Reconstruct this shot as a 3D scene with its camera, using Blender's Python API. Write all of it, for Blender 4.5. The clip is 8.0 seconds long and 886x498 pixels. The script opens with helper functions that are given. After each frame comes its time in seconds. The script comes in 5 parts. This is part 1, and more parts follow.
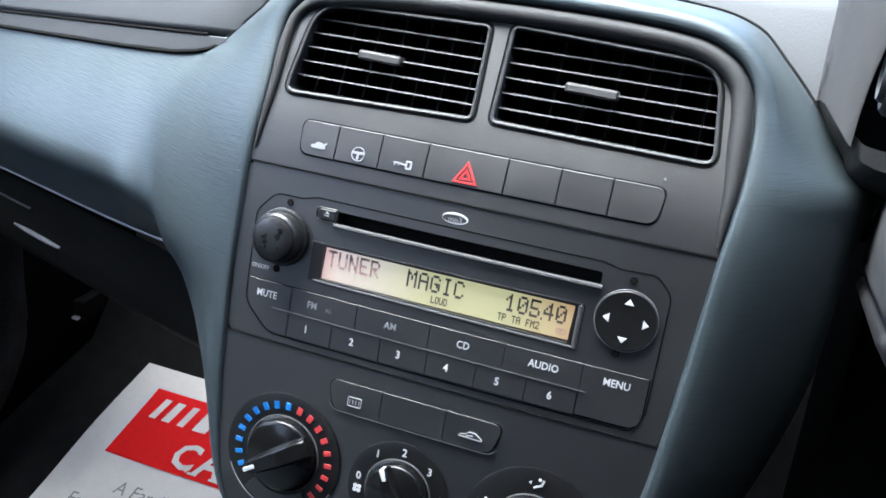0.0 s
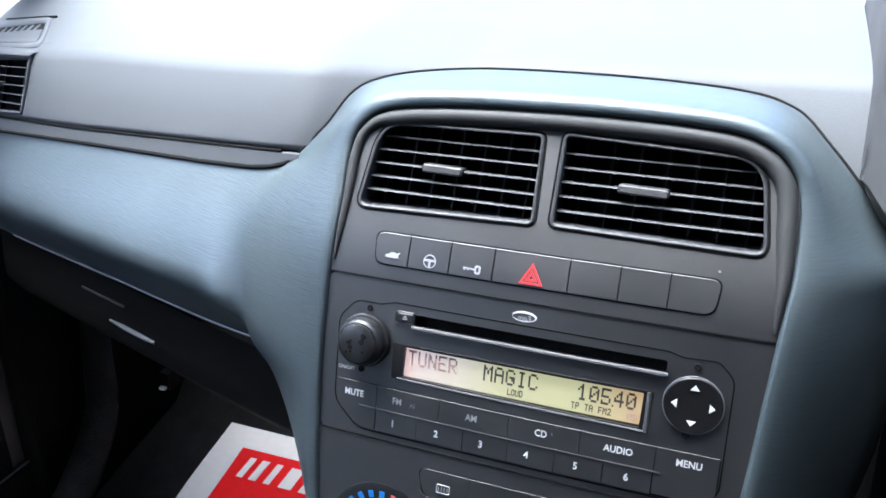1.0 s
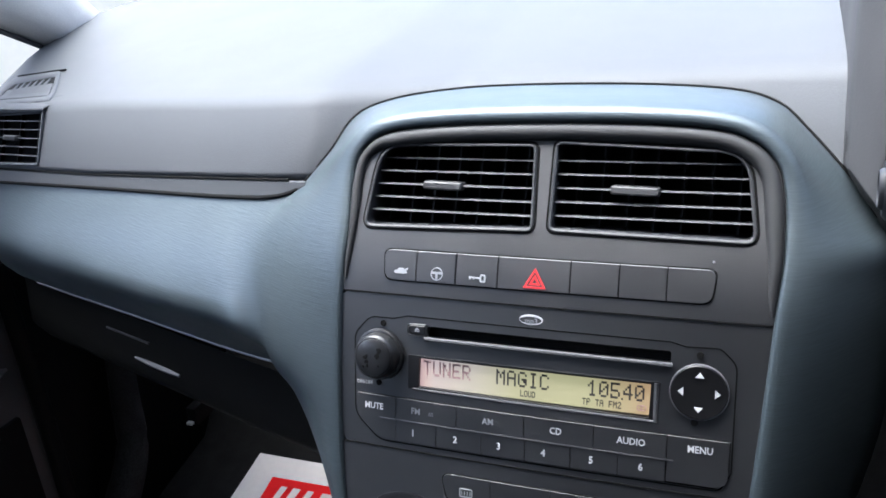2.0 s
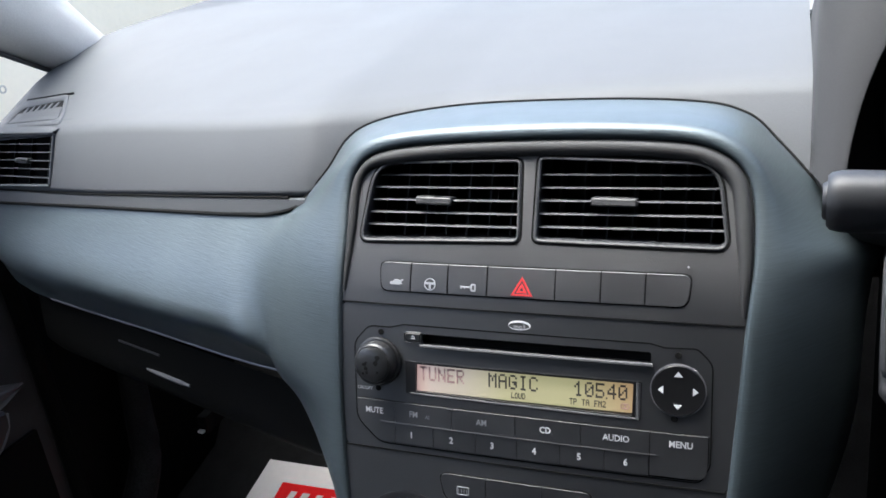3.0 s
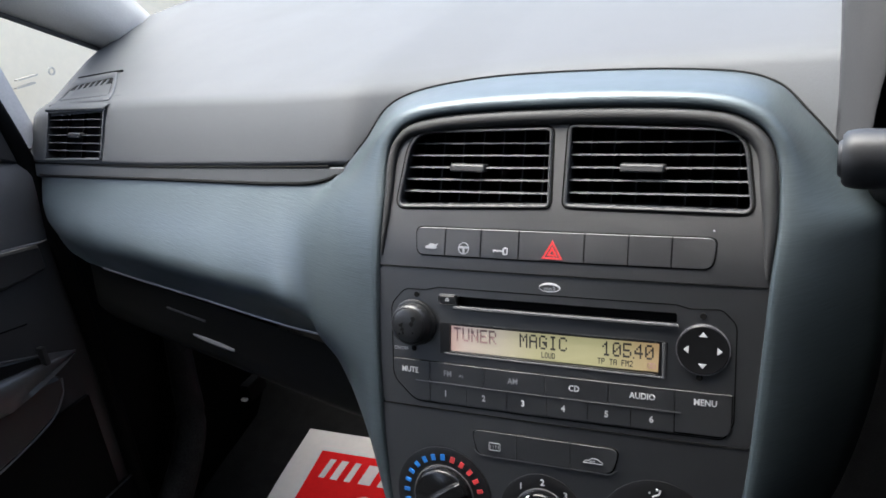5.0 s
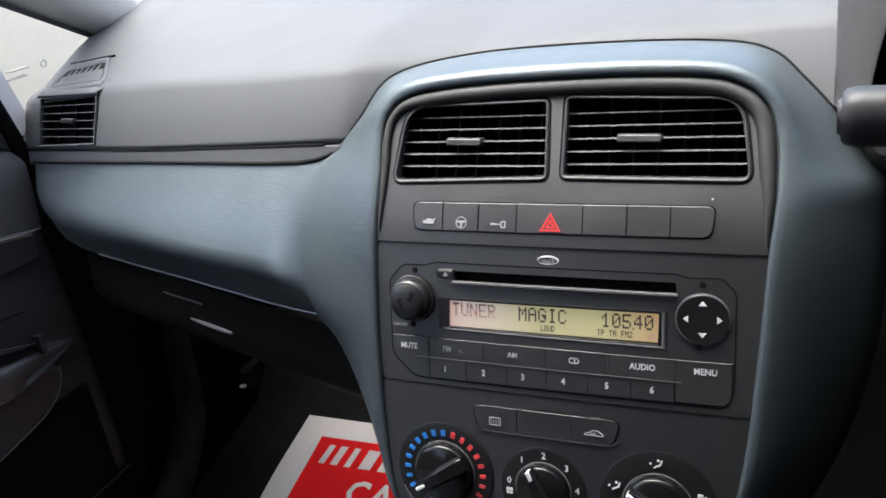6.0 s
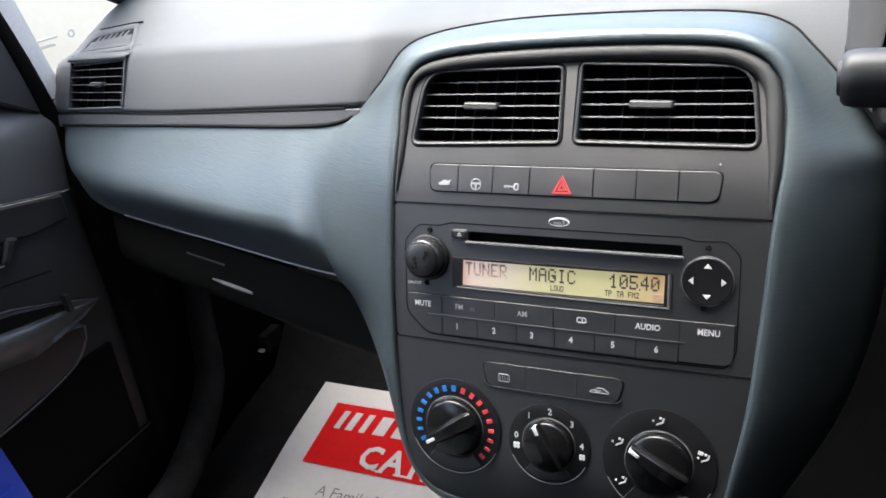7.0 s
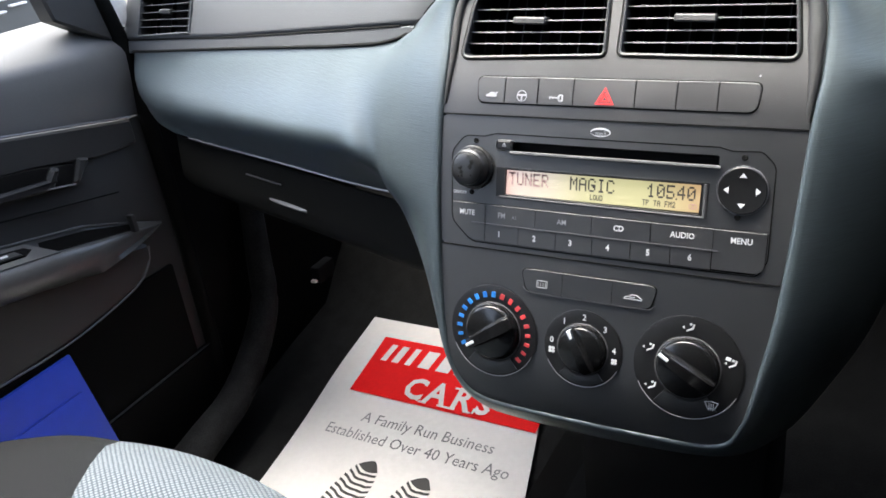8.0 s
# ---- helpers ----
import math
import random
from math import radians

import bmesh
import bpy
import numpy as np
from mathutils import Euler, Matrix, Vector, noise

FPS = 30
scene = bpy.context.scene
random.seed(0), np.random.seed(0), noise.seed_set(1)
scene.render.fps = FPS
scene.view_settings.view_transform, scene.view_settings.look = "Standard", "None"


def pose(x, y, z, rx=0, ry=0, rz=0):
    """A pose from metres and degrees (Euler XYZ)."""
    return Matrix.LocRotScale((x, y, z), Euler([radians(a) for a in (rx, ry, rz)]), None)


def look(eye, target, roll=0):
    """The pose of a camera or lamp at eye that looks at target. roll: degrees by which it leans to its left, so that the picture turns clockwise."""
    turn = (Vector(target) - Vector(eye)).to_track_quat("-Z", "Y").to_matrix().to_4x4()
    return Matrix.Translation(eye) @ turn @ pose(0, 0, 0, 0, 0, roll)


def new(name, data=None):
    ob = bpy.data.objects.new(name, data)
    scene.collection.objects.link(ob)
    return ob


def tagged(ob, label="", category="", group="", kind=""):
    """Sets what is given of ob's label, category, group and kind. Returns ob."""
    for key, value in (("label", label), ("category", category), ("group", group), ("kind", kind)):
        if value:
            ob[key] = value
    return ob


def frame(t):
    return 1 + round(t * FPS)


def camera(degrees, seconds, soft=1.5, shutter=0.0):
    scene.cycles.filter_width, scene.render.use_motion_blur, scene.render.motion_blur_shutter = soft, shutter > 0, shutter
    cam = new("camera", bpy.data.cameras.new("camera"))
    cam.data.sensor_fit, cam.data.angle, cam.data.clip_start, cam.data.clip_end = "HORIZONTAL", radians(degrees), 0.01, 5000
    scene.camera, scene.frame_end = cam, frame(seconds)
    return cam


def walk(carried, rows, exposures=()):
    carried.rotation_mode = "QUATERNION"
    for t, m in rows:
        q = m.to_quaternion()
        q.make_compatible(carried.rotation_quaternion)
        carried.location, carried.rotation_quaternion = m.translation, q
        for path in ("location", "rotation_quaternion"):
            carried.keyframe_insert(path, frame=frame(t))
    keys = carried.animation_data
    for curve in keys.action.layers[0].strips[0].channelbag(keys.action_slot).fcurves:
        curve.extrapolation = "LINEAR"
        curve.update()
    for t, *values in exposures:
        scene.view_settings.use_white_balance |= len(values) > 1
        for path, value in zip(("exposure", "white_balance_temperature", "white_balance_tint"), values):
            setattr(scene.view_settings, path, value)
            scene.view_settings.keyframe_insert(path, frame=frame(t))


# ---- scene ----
# Console axes: x to the right, y into the dashboard, z up the face of the centre stack.
STACK = pose(0, 0, 0.53, -15, 0, 0)
cam = camera(55.0, 8.0, soft=1.6)
PATH = [
    (0, (0.1171, -0.4143, 0.0730), (-0.4334, 1.4745, -0.2865), 9.91),
    (0.2, (0.1268, -0.4189, 0.0843), (-0.3584, 1.4858, -0.2854), 10.02),
    (0.3, (0.1346, -0.4209, 0.0880), (-0.3462, 1.4870, -0.2706), 10.08),
    (0.4, (0.1357, -0.4221, 0.0962), (-0.3738, 1.4786, -0.2617), 8.62),
    (0.5, (0.1345, -0.4203, 0.0903), (-0.4455, 1.4675, -0.2258), 7.54),
    (0.7, (0.1227, -0.4132, 0.1031), (-0.4694, 1.4592, -0.2757), 8.28),
    (1, (0.1113, -0.4440, 0.1238), (-0.5650, 1.4069, -0.2176), 4.88),
    (1.2, (0.0966, -0.4537, 0.1277), (-0.5783, 1.3953, -0.2269), 5.21),
    (1.5, (0.1021, -0.4629, 0.1239), (-0.6092, 1.3819, -0.1770), 0.69),
    (1.7, (0.1128, -0.4574, 0.1211), (-0.5970, 1.3892, -0.1725), 0.73),
    (2.8, (0.1389, -0.4851, 0.1288), (-0.5954, 1.3541, -0.1512), -1.02),
    (3, (0.1436, -0.4857, 0.1309), (-0.5861, 1.3549, -0.1518), -1.03),
    (3.5, (0.1479, -0.4938, 0.1270), (-0.5881, 1.3456, -0.1465), -0.35),
    (4, (0.1521, -0.4912, 0.1252), (-0.5842, 1.3468, -0.1568), -0.39),
    (4.5, (0.1518, -0.5060, 0.1188), (-0.6525, 1.2976, -0.1980), -1.25),
    (4.7, (0.1552, -0.5046, 0.1233), (-0.6563, 1.2944, -0.2008), -1.27),
    (5.8, (0.1532, -0.5099, 0.1141), (-0.6472, 1.2968, -0.1942), -1.39),
    (6, (0.1533, -0.5060, 0.1117), (-0.6478, 1.2943, -0.2306), -2.02),
    (6.5, (0.1586, -0.5106, 0.1137), (-0.6584, 1.2814, -0.2343), -1.94),
    (7, (0.1646, -0.5234, 0.1006), (-0.6758, 1.2505, -0.2827), -0.91),
    (7.5, (0.1775, -0.5395, 0.0766), (-0.7005, 1.2047, -0.3555), 0.82),
    (8, (0.1867, -0.5518, 0.0651), (-0.7594, 1.1495, -0.3937), 0.39),
]
# stops, kelvin and tint of the clip's own exposure
EXPOSURE = [(0.0, 1.72, 5650, 2), (0.5, 1.85, 5550, 2), (1.5, 1.62, 5600, 7), (3.5, 1.15, 6100, 5), (4.5, 1.12, 6150, 5), (6.5, 1.28, 6300, 7), (7.0, 1.57, 6280, 6), (8.0, 1.98, 6320, 4.5)]
walk(cam, [(t, STACK @ look(eye, target, roll)) for t, eye, target, roll in PATH], EXPOSURE)

# ---- world and light ----
world = bpy.data.worlds.new("overcast_sky")
scene.world = world
world.use_nodes = True
sky = world.node_tree.nodes.new("ShaderNodeTexSky")
sky.sky_type, sky.sun_disc, sky.sun_elevation, sky.sun_rotation = "NISHITA", False, radians(72), radians(-93)
sky.air_density, sky.dust_density, sky.ozone_density = 0.7, 6.0, 1.0
world.node_tree.links.new(sky.outputs[0], world.node_tree.nodes["Background"].inputs[0])
world.node_tree.nodes["Background"].inputs[1].default_value = 0.36
sun = new("sun", bpy.data.lights.new("sun", "SUN"))
sun.data.energy, sun.data.angle, sun.data.color = 2.3, radians(50), (1.0, 0.98, 0.96)
sun.matrix_world = look((-1.7, 0.1, 5.8), (0, 0, 0.5))

# ---- materials ----
def material(name, color, rough=0.5, metal=0.0, grain=0.0, scale=400.0, vary=0.12, vscale=14.0, stretch=(1, 1, 1), spec=0.5, coat=0.0):
    """Procedural surface: broad and fine colour variation, roughness variation and a fine relief."""
    m = bpy.data.materials.new(name)
    m.use_nodes = True
    nt = m.node_tree
    b = nt.nodes["Principled BSDF"]
    tc, mp = nt.nodes.new("ShaderNodeTexCoord"), nt.nodes.new("ShaderNodeMapping")
    mp.inputs["Scale"].default_value = stretch
    nt.links.new(tc.outputs["Object"], mp.inputs["Vector"])
    broad, fine = nt.nodes.new("ShaderNodeTexNoise"), nt.nodes.new("ShaderNodeTexNoise")
    broad.inputs["Scale"].default_value, broad.inputs["Detail"].default_value = vscale, 5
    fine.inputs["Scale"].default_value, fine.inputs["Detail"].default_value = scale, 3
    nt.links.new(tc.outputs["Object"], broad.inputs["Vector"])
    nt.links.new(mp.outputs["Vector"], fine.inputs["Vector"])
    both = nt.nodes.new("ShaderNodeMath")
    both.operation = "ADD"
    nt.links.new(broad.outputs["Fac"], both.inputs[0])
    nt.links.new(fine.outputs["Fac"], both.inputs[1])
    ramp = nt.nodes.new("ShaderNodeMapRange")
    ramp.inputs["From Min"].default_value, ramp.inputs["From Max"].default_value = 0.6, 1.4
    ramp.inputs["To Min"].default_value, ramp.inputs["To Max"].default_value = 1 - vary, 1 + vary
    nt.links.new(both.outputs[0], ramp.inputs["Value"])
    mul = nt.nodes.new("ShaderNodeVectorMath")
    mul.operation = "SCALE"
    mul.inputs[0].default_value = color
    nt.links.new(ramp.outputs["Result"], mul.inputs["Scale"])
    nt.links.new(mul.outputs["Vector"], b.inputs["Base Color"])
    rr = nt.nodes.new("ShaderNodeMapRange")
    rr.inputs["From Min"].default_value, rr.inputs["From Max"].default_value = 0.25, 0.75
    rr.inputs["To Min"].default_value, rr.inputs["To Max"].default_value = max(0.03, rough - 0.06), min(1.0, rough + 0.06)
    nt.links.new(broad.outputs["Fac"], rr.inputs["Value"])
    nt.links.new(rr.outputs["Result"], b.inputs["Roughness"])
    b.inputs["Metallic"].default_value = metal
    b.inputs["Specular IOR Level"].default_value = spec
    b.inputs["Coat Weight"].default_value = coat
    if grain:
        bump = nt.nodes.new("ShaderNodeBump")
        bump.inputs["Strength"].default_value, bump.inputs["Distance"].default_value = grain, 0.0006
        nt.links.new(fine.outputs["Fac"], bump.inputs["Height"])
        nt.links.new(bump.outputs["Normal"], b.inputs["Normal"])
    return m


M_BLUE = material("blue_grey_brushed_trim", (0.0515, 0.0670, 0.0755), 0.42, 0.55, 0.26, 1400, 0.20, 12, (0.05, 0.05, 1), spec=0.8)
M_PANEL = material("black_satin_plastic", (0.0072, 0.0078, 0.0088), 0.46, 0.0, 0.20, 1500, 0.18, 18, spec=0.85)
M_RADIO = material("radio_black_plastic", (0.0078, 0.0083, 0.0092), 0.44, 0.0, 0.10, 1500, 0.14, 18, spec=0.95)
M_BUTTON = material("button_black_plastic", (0.0080, 0.0084, 0.0092), 0.44, 0.0, 0.10, 1400, 0.14, 30, spec=0.9)
M_GAP = material("gap_black", (0.0040, 0.0040, 0.0040), 0.8, spec=0.08)
M_VENT = material("dark_matte_plastic", (0.012, 0.012, 0.013), 0.5, 0.0, 0.1, 900, spec=0.2)
M_SLAT = material("slat_grey_plastic", (0.046, 0.047, 0.050), 0.55, 0.0, 0.0, 900, spec=0.25)
M_RIM = material("vent_rim_plastic", (0.021, 0.022, 0.024), 0.42, 0.0, 0.05, 900, spec=0.4)
M_TAB = material("dark_tab_plastic", (0.018, 0.0184, 0.0195), 0.42, 0.0, 0.05, 900, spec=0.4)
M_GLOSS = material("gloss_black_knob", (0.005, 0.005, 0.0053), 0.20, 0.0, 0.0, 900, 0.1, 40, spec=0.35)
M_KNOB = material("worn_rubber_knob", (0.0085, 0.0088, 0.0095), 0.36, 0.0, 0.1, 1200, 0.25, 60, spec=0.45)
M_DISC = material("dial_black_plastic", (0.0055, 0.0055, 0.006), 0.38, 0.0, 0.05, 1200, spec=0.3)
# Silver parts, and the highlights drawn along dark plastic edges.
M_SILVER_GLINT = material("silver_and_edge_glint", (0.13, 0.13, 0.14), 0.38, 0.2, 0.0, 900)
M_LIP = material("matte_vent_lip", (0.0095, 0.0099, 0.0107), 0.62, 0.0, 0.15, 1200, 0.15, 20, spec=0.42)
M_DASH = material("grey_grained_dash", (0.0575, 0.0610, 0.0655), 0.60, 0.0, 0.18, 900, 0.07, 9, spec=0.22)
# Dash plastic in a darker tone: the shade on the hood's front is in it.
M_HOOD_SHADED = material("shaded_grey_grained_hood", (0.033, 0.034, 0.036), 0.58, 0.0, 0.12, 900, 0.07, 9, spec=0.22)
M_DOOR = material("dark_grey_door_plastic", (0.019, 0.0192, 0.0195), 0.45, 0.0, 0.25, 700, 0.10, 10, spec=0.38)
# Lighter copy of the door plastic: light on the door's top is in the colour.
M_DOORTOP = material("lightened_grey_door_plastic", (0.088, 0.089, 0.0895), 0.52, 0.0, 0.2, 700, 0.10, 10, spec=0.4)
# Armrest tone, also raised above the door's for its lit upper side.
M_ARM = material("dark_grey_armrest_plastic", (0.036, 0.0365, 0.0372), 0.38, 0.0, 0.2, 700, 0.10, 10, spec=0.9)
M_WHEEL = material("grey_wheel_plastic", (0.10, 0.102, 0.105), 0.5, 0.0, 0.25, 700, 0.10, 10, spec=0.4)
# Near black with hardly any gloss: the shade low in the cabin is in these two.
M_DARK = material("shade_black_plastic", (0.0032, 0.0033, 0.0032), 0.6, 0.0, 0.2, 500, 0.2, spec=0.03)
M_GLOVE = material("shade_dark_glovebox_plastic", (0.0046, 0.0047, 0.0043), 0.6, 0.0, 0.2, 500, 0.2, spec=0.04)
M_CARPET = material("black_carpet", (0.0100, 0.0100, 0.0098), 0.98, 0.0, 1.0, 600, 0.5, 40, spec=0.1)
M_ROOF = material("grey_headliner", (0.58, 0.58, 0.58), 0.9, 0.0, 0.3, 300)
M_PILLAR = material("light_grey_pillar_trim", (0.44, 0.435, 0.41), 0.7, 0.0, 0.2, 500, spec=0.3)
M_HEAD = material("pale_post_trim", (0.56, 0.54, 0.51), 0.9, 0.0, 0.3, 300)
M_WHITE = material("white_print", (0.48, 0.49, 0.50), 0.5, 0.0, 0.0, 800, 0.04)
M_GREYPRINT = material("grey_print", (0.21, 0.22, 0.23), 0.5, 0.0, 0.0, 800, 0.04)
M_RED = material("red_print", (0.37, 0.026, 0.028), 0.45, 0.0, 0.0, 800, 0.06)
M_BLUEPRINT = material("blue_print", (0.012, 0.125, 0.40), 0.45, 0.0, 0.0, 800, 0.06)
M_PAPER = material("off_white_paper", (0.68, 0.645, 0.61), 0.8, 0.0, 0.25, 120, 0.05, 9)
M_PAPERRED = material("red_ink_on_paper", (0.68, 0.008, 0.010), 0.75, 0.0, 0.15, 200, 0.07, 12, spec=0.12)
M_INK = material("grey_ink_on_paper", (0.25, 0.24, 0.24), 0.8, 0.0, 0.0, 200, 0.2, 60)
M_FOLDER = material("blue_plastic_folder", (0.015, 0.052, 0.47), 0.5, 0.0, 0.3, 40, 0.1, 9)
M_SEATSIDE = material("grey_seat_cloth", (0.0082, 0.0088, 0.0096), 0.9, 0.0, 0.6, 900, 0.15, spec=0.15)
M_BLACKINK = material("black_ink", (0.034, 0.031, 0.028), 0.6)
M_PALEINK = material("lcd_faint_ink", (0.27, 0.165, 0.155), 0.6)
M_VAN = material("white_vehicle_paint", (0.80, 0.71, 0.53), 0.55, 0.0, 0.0, 50, 0.04, 3, spec=0.3)
M_CARGREY = material("dark_grey_vehicle_paint", (0.045, 0.048, 0.047), 0.3, 0.0, 0.0, 50, 0.05, 3, coat=0.3)
M_CARGLASS = material("car_window_glass", (0.02, 0.022, 0.022), 0.08, 0.0, 0.0, 50, 0.05, 3, spec=1.0)
# Carpet in a lighter, uneven tone: soft highlights on the fold are in it.
M_FOLD = material("lightened_black_carpet", (0.015, 0.015, 0.015), 0.95, 0.0, 1.0, 500, 0.8, 30, spec=0.1)
M_GROUND = material("asphalt", (0.13, 0.128, 0.122), 0.9, 0.0, 0.8, 120, 0.25, 3)
M_FAINT = material("faint_brown_print", (0.46, 0.42, 0.34), 0.7)
M_RUBBER = material("black_rubber_seal", (0.012, 0.012, 0.012), 0.6, 0.0, 0.1, 500)


def lcd_material():
    """Backlit display: rose at its left end, yellow-green in the middle, amber at the right."""
    m = bpy.data.materials.new("lcd_backlight")
    m.use_nodes = True
    nt = m.node_tree
    b = nt.nodes["Principled BSDF"]
    tc, sp, mr, rp = (nt.nodes.new("ShaderNode" + k) for k in ("TexCoord", "SeparateXYZ", "MapRange", "ValToRGB"))
    nt.links.new(tc.outputs["Object"], sp.inputs[0])
    nt.links.new(sp.outputs["X"], mr.inputs["Value"])
    mr.inputs["From Min"].default_value, mr.inputs["From Max"].default_value = -0.067, 0.069
    nt.links.new(mr.outputs["Result"], rp.inputs["Fac"])
    el = rp.color_ramp.elements
    el[0].position, el[0].color = 0.0, (0.56, 0.36, 0.34, 1)
    el[1].position, el[1].color = 1.0, (0.44, 0.27, 0.13, 1)
    for p, col in ((0.05, (0.56, 0.43, 0.41, 1)), (0.22, (0.52, 0.44, 0.37, 1)), (0.42, (0.44, 0.40, 0.22, 1)), (0.75, (0.43, 0.39, 0.20, 1))):
        e = el.new(p)
        e.color = col
    nt.links.new(rp.outputs["Color"], b.inputs["Emission Color"])
    b.inputs["Base Color"].default_value = (0.12, 0.11, 0.07, 1)
    b.inputs["Emission Strength"].default_value = 0.36
    b.inputs["Roughness"].default_value = 0.35
    return m


def glass_material():
    m = bpy.data.materials.new("clear_glass")
    m.use_nodes = True
    b = m.node_tree.nodes["Principled BSDF"]
    b.inputs["Base Color"].default_value = (0.96, 0.98, 0.97, 1)
    b.inputs["Transmission Weight"].default_value, b.inputs["Roughness"].default_value, b.inputs["IOR"].default_value = 1.0, 0.0, 1.01
    return m


def fabric_material():
    """Blue-grey seat cloth with rows of pale woven dots."""
    m = bpy.data.materials.new("blue_dotted_seat_cloth")
    m.use_nodes = True
    nt = m.node_tree
    b = nt.nodes["Principled BSDF"]
    tc, mp, vo, rp = (nt.nodes.new("ShaderNode" + k) for k in ("TexCoord", "Mapping", "TexVoronoi", "ValToRGB"))
    mp.inputs["Rotation"].default_value = (0, 0, 0.6)
    vo.voronoi_dimensions = "2D"
    vo.inputs["Scale"].default_value, vo.inputs["Randomness"].default_value = 255, 0.10
    nt.links.new(tc.outputs["Object"], mp.inputs["Vector"])
    nt.links.new(mp.outputs["Vector"], vo.inputs["Vector"])
    nt.links.new(vo.outputs["Distance"], rp.inputs["Fac"])
    el = rp.color_ramp.elements
    el[0].position, el[0].color = 0.30, (0.115, 0.13, 0.142, 1)
    el[1].position, el[1].color = 0.44, (0.033, 0.044, 0.054, 1)
    nt.links.new(rp.outputs["Color"], b.inputs["Base Color"])
    bump = nt.nodes.new("ShaderNodeBump")
    bump.inputs["Strength"].default_value, bump.inputs["Distance"].default_value = 0.5, 0.001
    bump.invert = True
    nt.links.new(vo.outputs["Distance"], bump.inputs["Height"])
    nt.links.new(bump.outputs["Normal"], b.inputs["Normal"])
    b.inputs["Roughness"].default_value = 0.85
    return m


M_LCD, M_GLASS, M_FABRIC = lcd_material(), glass_material(), fabric_material()


# ---- building helpers ----
def C(x, y, z):
    """A point given along the console axes, in the world."""
    return STACK @ Vector((x, y, z))


def thing(name, base, label, category, group="", kind=""):
    ob = new(name)
    ob.location = base
    ob.empty_display_size = 0.02
    return tagged(ob, label, category, group, kind)


def finish(bm, angle=0.7):
    bmesh.ops.recalc_face_normals(bm, faces=bm.faces)
    for f in bm.faces:
        f.smooth = True
    for e in bm.edges:
        if len(e.link_faces) == 2 and e.calc_face_angle(0) > angle:
            e.smooth = False


def part(name, bm, mat, parent=None, label="", angle=0.7):
    """Links a bmesh, whose points are in the world, as one mesh object under a thing or a part."""
    finish(bm, angle)
    me = bpy.data.meshes.new(name)
    bm.to_mesh(me)
    bm.free()
    me.materials.append(mat)
    ob = new(name, me)
    if parent:
        ob.parent = parent
        ob.matrix_parent_inverse = Matrix.Translation(-parent.location)
    return tagged(ob, label)


def spline(points, n, closed=True):
    """n points on a Catmull-Rom curve through the points."""
    P = [Vector(p) for p in points]
    k, out = len(P), []
    spans = k if closed else k - 1
    for j in range(n):
        u = j / n * spans if closed else j / (n - 1) * spans
        i = min(int(u), spans - 1)
        f = u - i
        g = (lambda q: P[q % k]) if closed else (lambda q: P[max(0, min(k - 1, q))])
        a, b, c, d = g(i - 1), g(i), g(i + 1), g(i + 2)
        out.append(0.5 * ((2 * b) + (c - a) * f + (2 * a - 5 * b + 4 * c - d) * f * f + (3 * b - a - 3 * c + d) * f ** 3))
    return out


def rpoly(corners, radius, n=5, step=0.008):
    """A rounded polygon as a dense list of 2D points; radius: one for all, or one for each corner."""
    k, out = len(corners), []
    rad = radius if isinstance(radius, (list, tuple)) else [radius] * k
    for i in range(k):
        p, a, b = Vector(corners[i]), Vector(corners[i - 1]), Vector(corners[(i + 1) % k])
        u, v = (a - p).normalized(), (b - p).normalized()
        half = max(0.05, u.angle(v) / 2)
        d = min(rad[i] / math.tan(half), (a - p).length * 0.49, (b - p).length * 0.49)
        s, e = p + u * d, p + v * d
        for j in range(n + 1):
            f = j / n
            out.append((1 - f) ** 2 * s + 2 * f * (1 - f) * p + f * f * e)
    dense = []
    for i, p in enumerate(out):
        q = out[(i + 1) % len(out)]
        m = max(1, int((q - p).length / step))
        dense += [p.lerp(q, j / m) for j in range(m)]
    return [p for i, p in enumerate(dense) if (p - dense[i - 1]).length > 1e-6]


def rect(x0, x1, z0, z1, r=0.002, step=0.008, n=4):
    return rpoly([(x0, z0), (x1, z0), (x1, z1), (x0, z1)], r, n, step)


def circle(x, z, r, n=40):
    return [Vector((x + r * math.cos(2 * math.pi * i / n), z + r * math.sin(2 * math.pi * i / n))) for i in range(n)]


def inset(outline, d):
    k, out = len(outline), []
    area = sum(outline[i - 1].x * outline[i].y - outline[i].x * outline[i - 1].y for i in range(k))
    sgn = 1 if area > 0 else -1
    for i in range(k):
        t = outline[(i + 1) % k] - outline[i - 1]
        nrm = Vector((-t.y, t.x)) * sgn
        out.append(outline[i] + nrm.normalized() * d if nrm.length > 0 else outline[i].copy())
    return out


STACK_Z = (-0.25, -0.22, -0.196, -0.178, -0.145, -0.115, -0.097, 0.0, 0.03, 0.045, 0.06, 0.106, 0.15)
STACK_Y = (0.020, 0.0130, 0.0055, 0.0005, 0.0, 0.0, 0.0, 0.0, 0.001, 0.004, 0.009, 0.022, 0.033)


def depth(x, z):
    """Depth of the nearly flat face of the centre stack."""
    s = sum(float(np.interp(z + o, STACK_Z, STACK_Y)) for o in (-0.016, -0.008, 0, 0.008, 0.016)) / 5
    return s + 0.15 * x * x


def on_stack(x, z, h):
    return C(x, depth(x, z) - h, z)


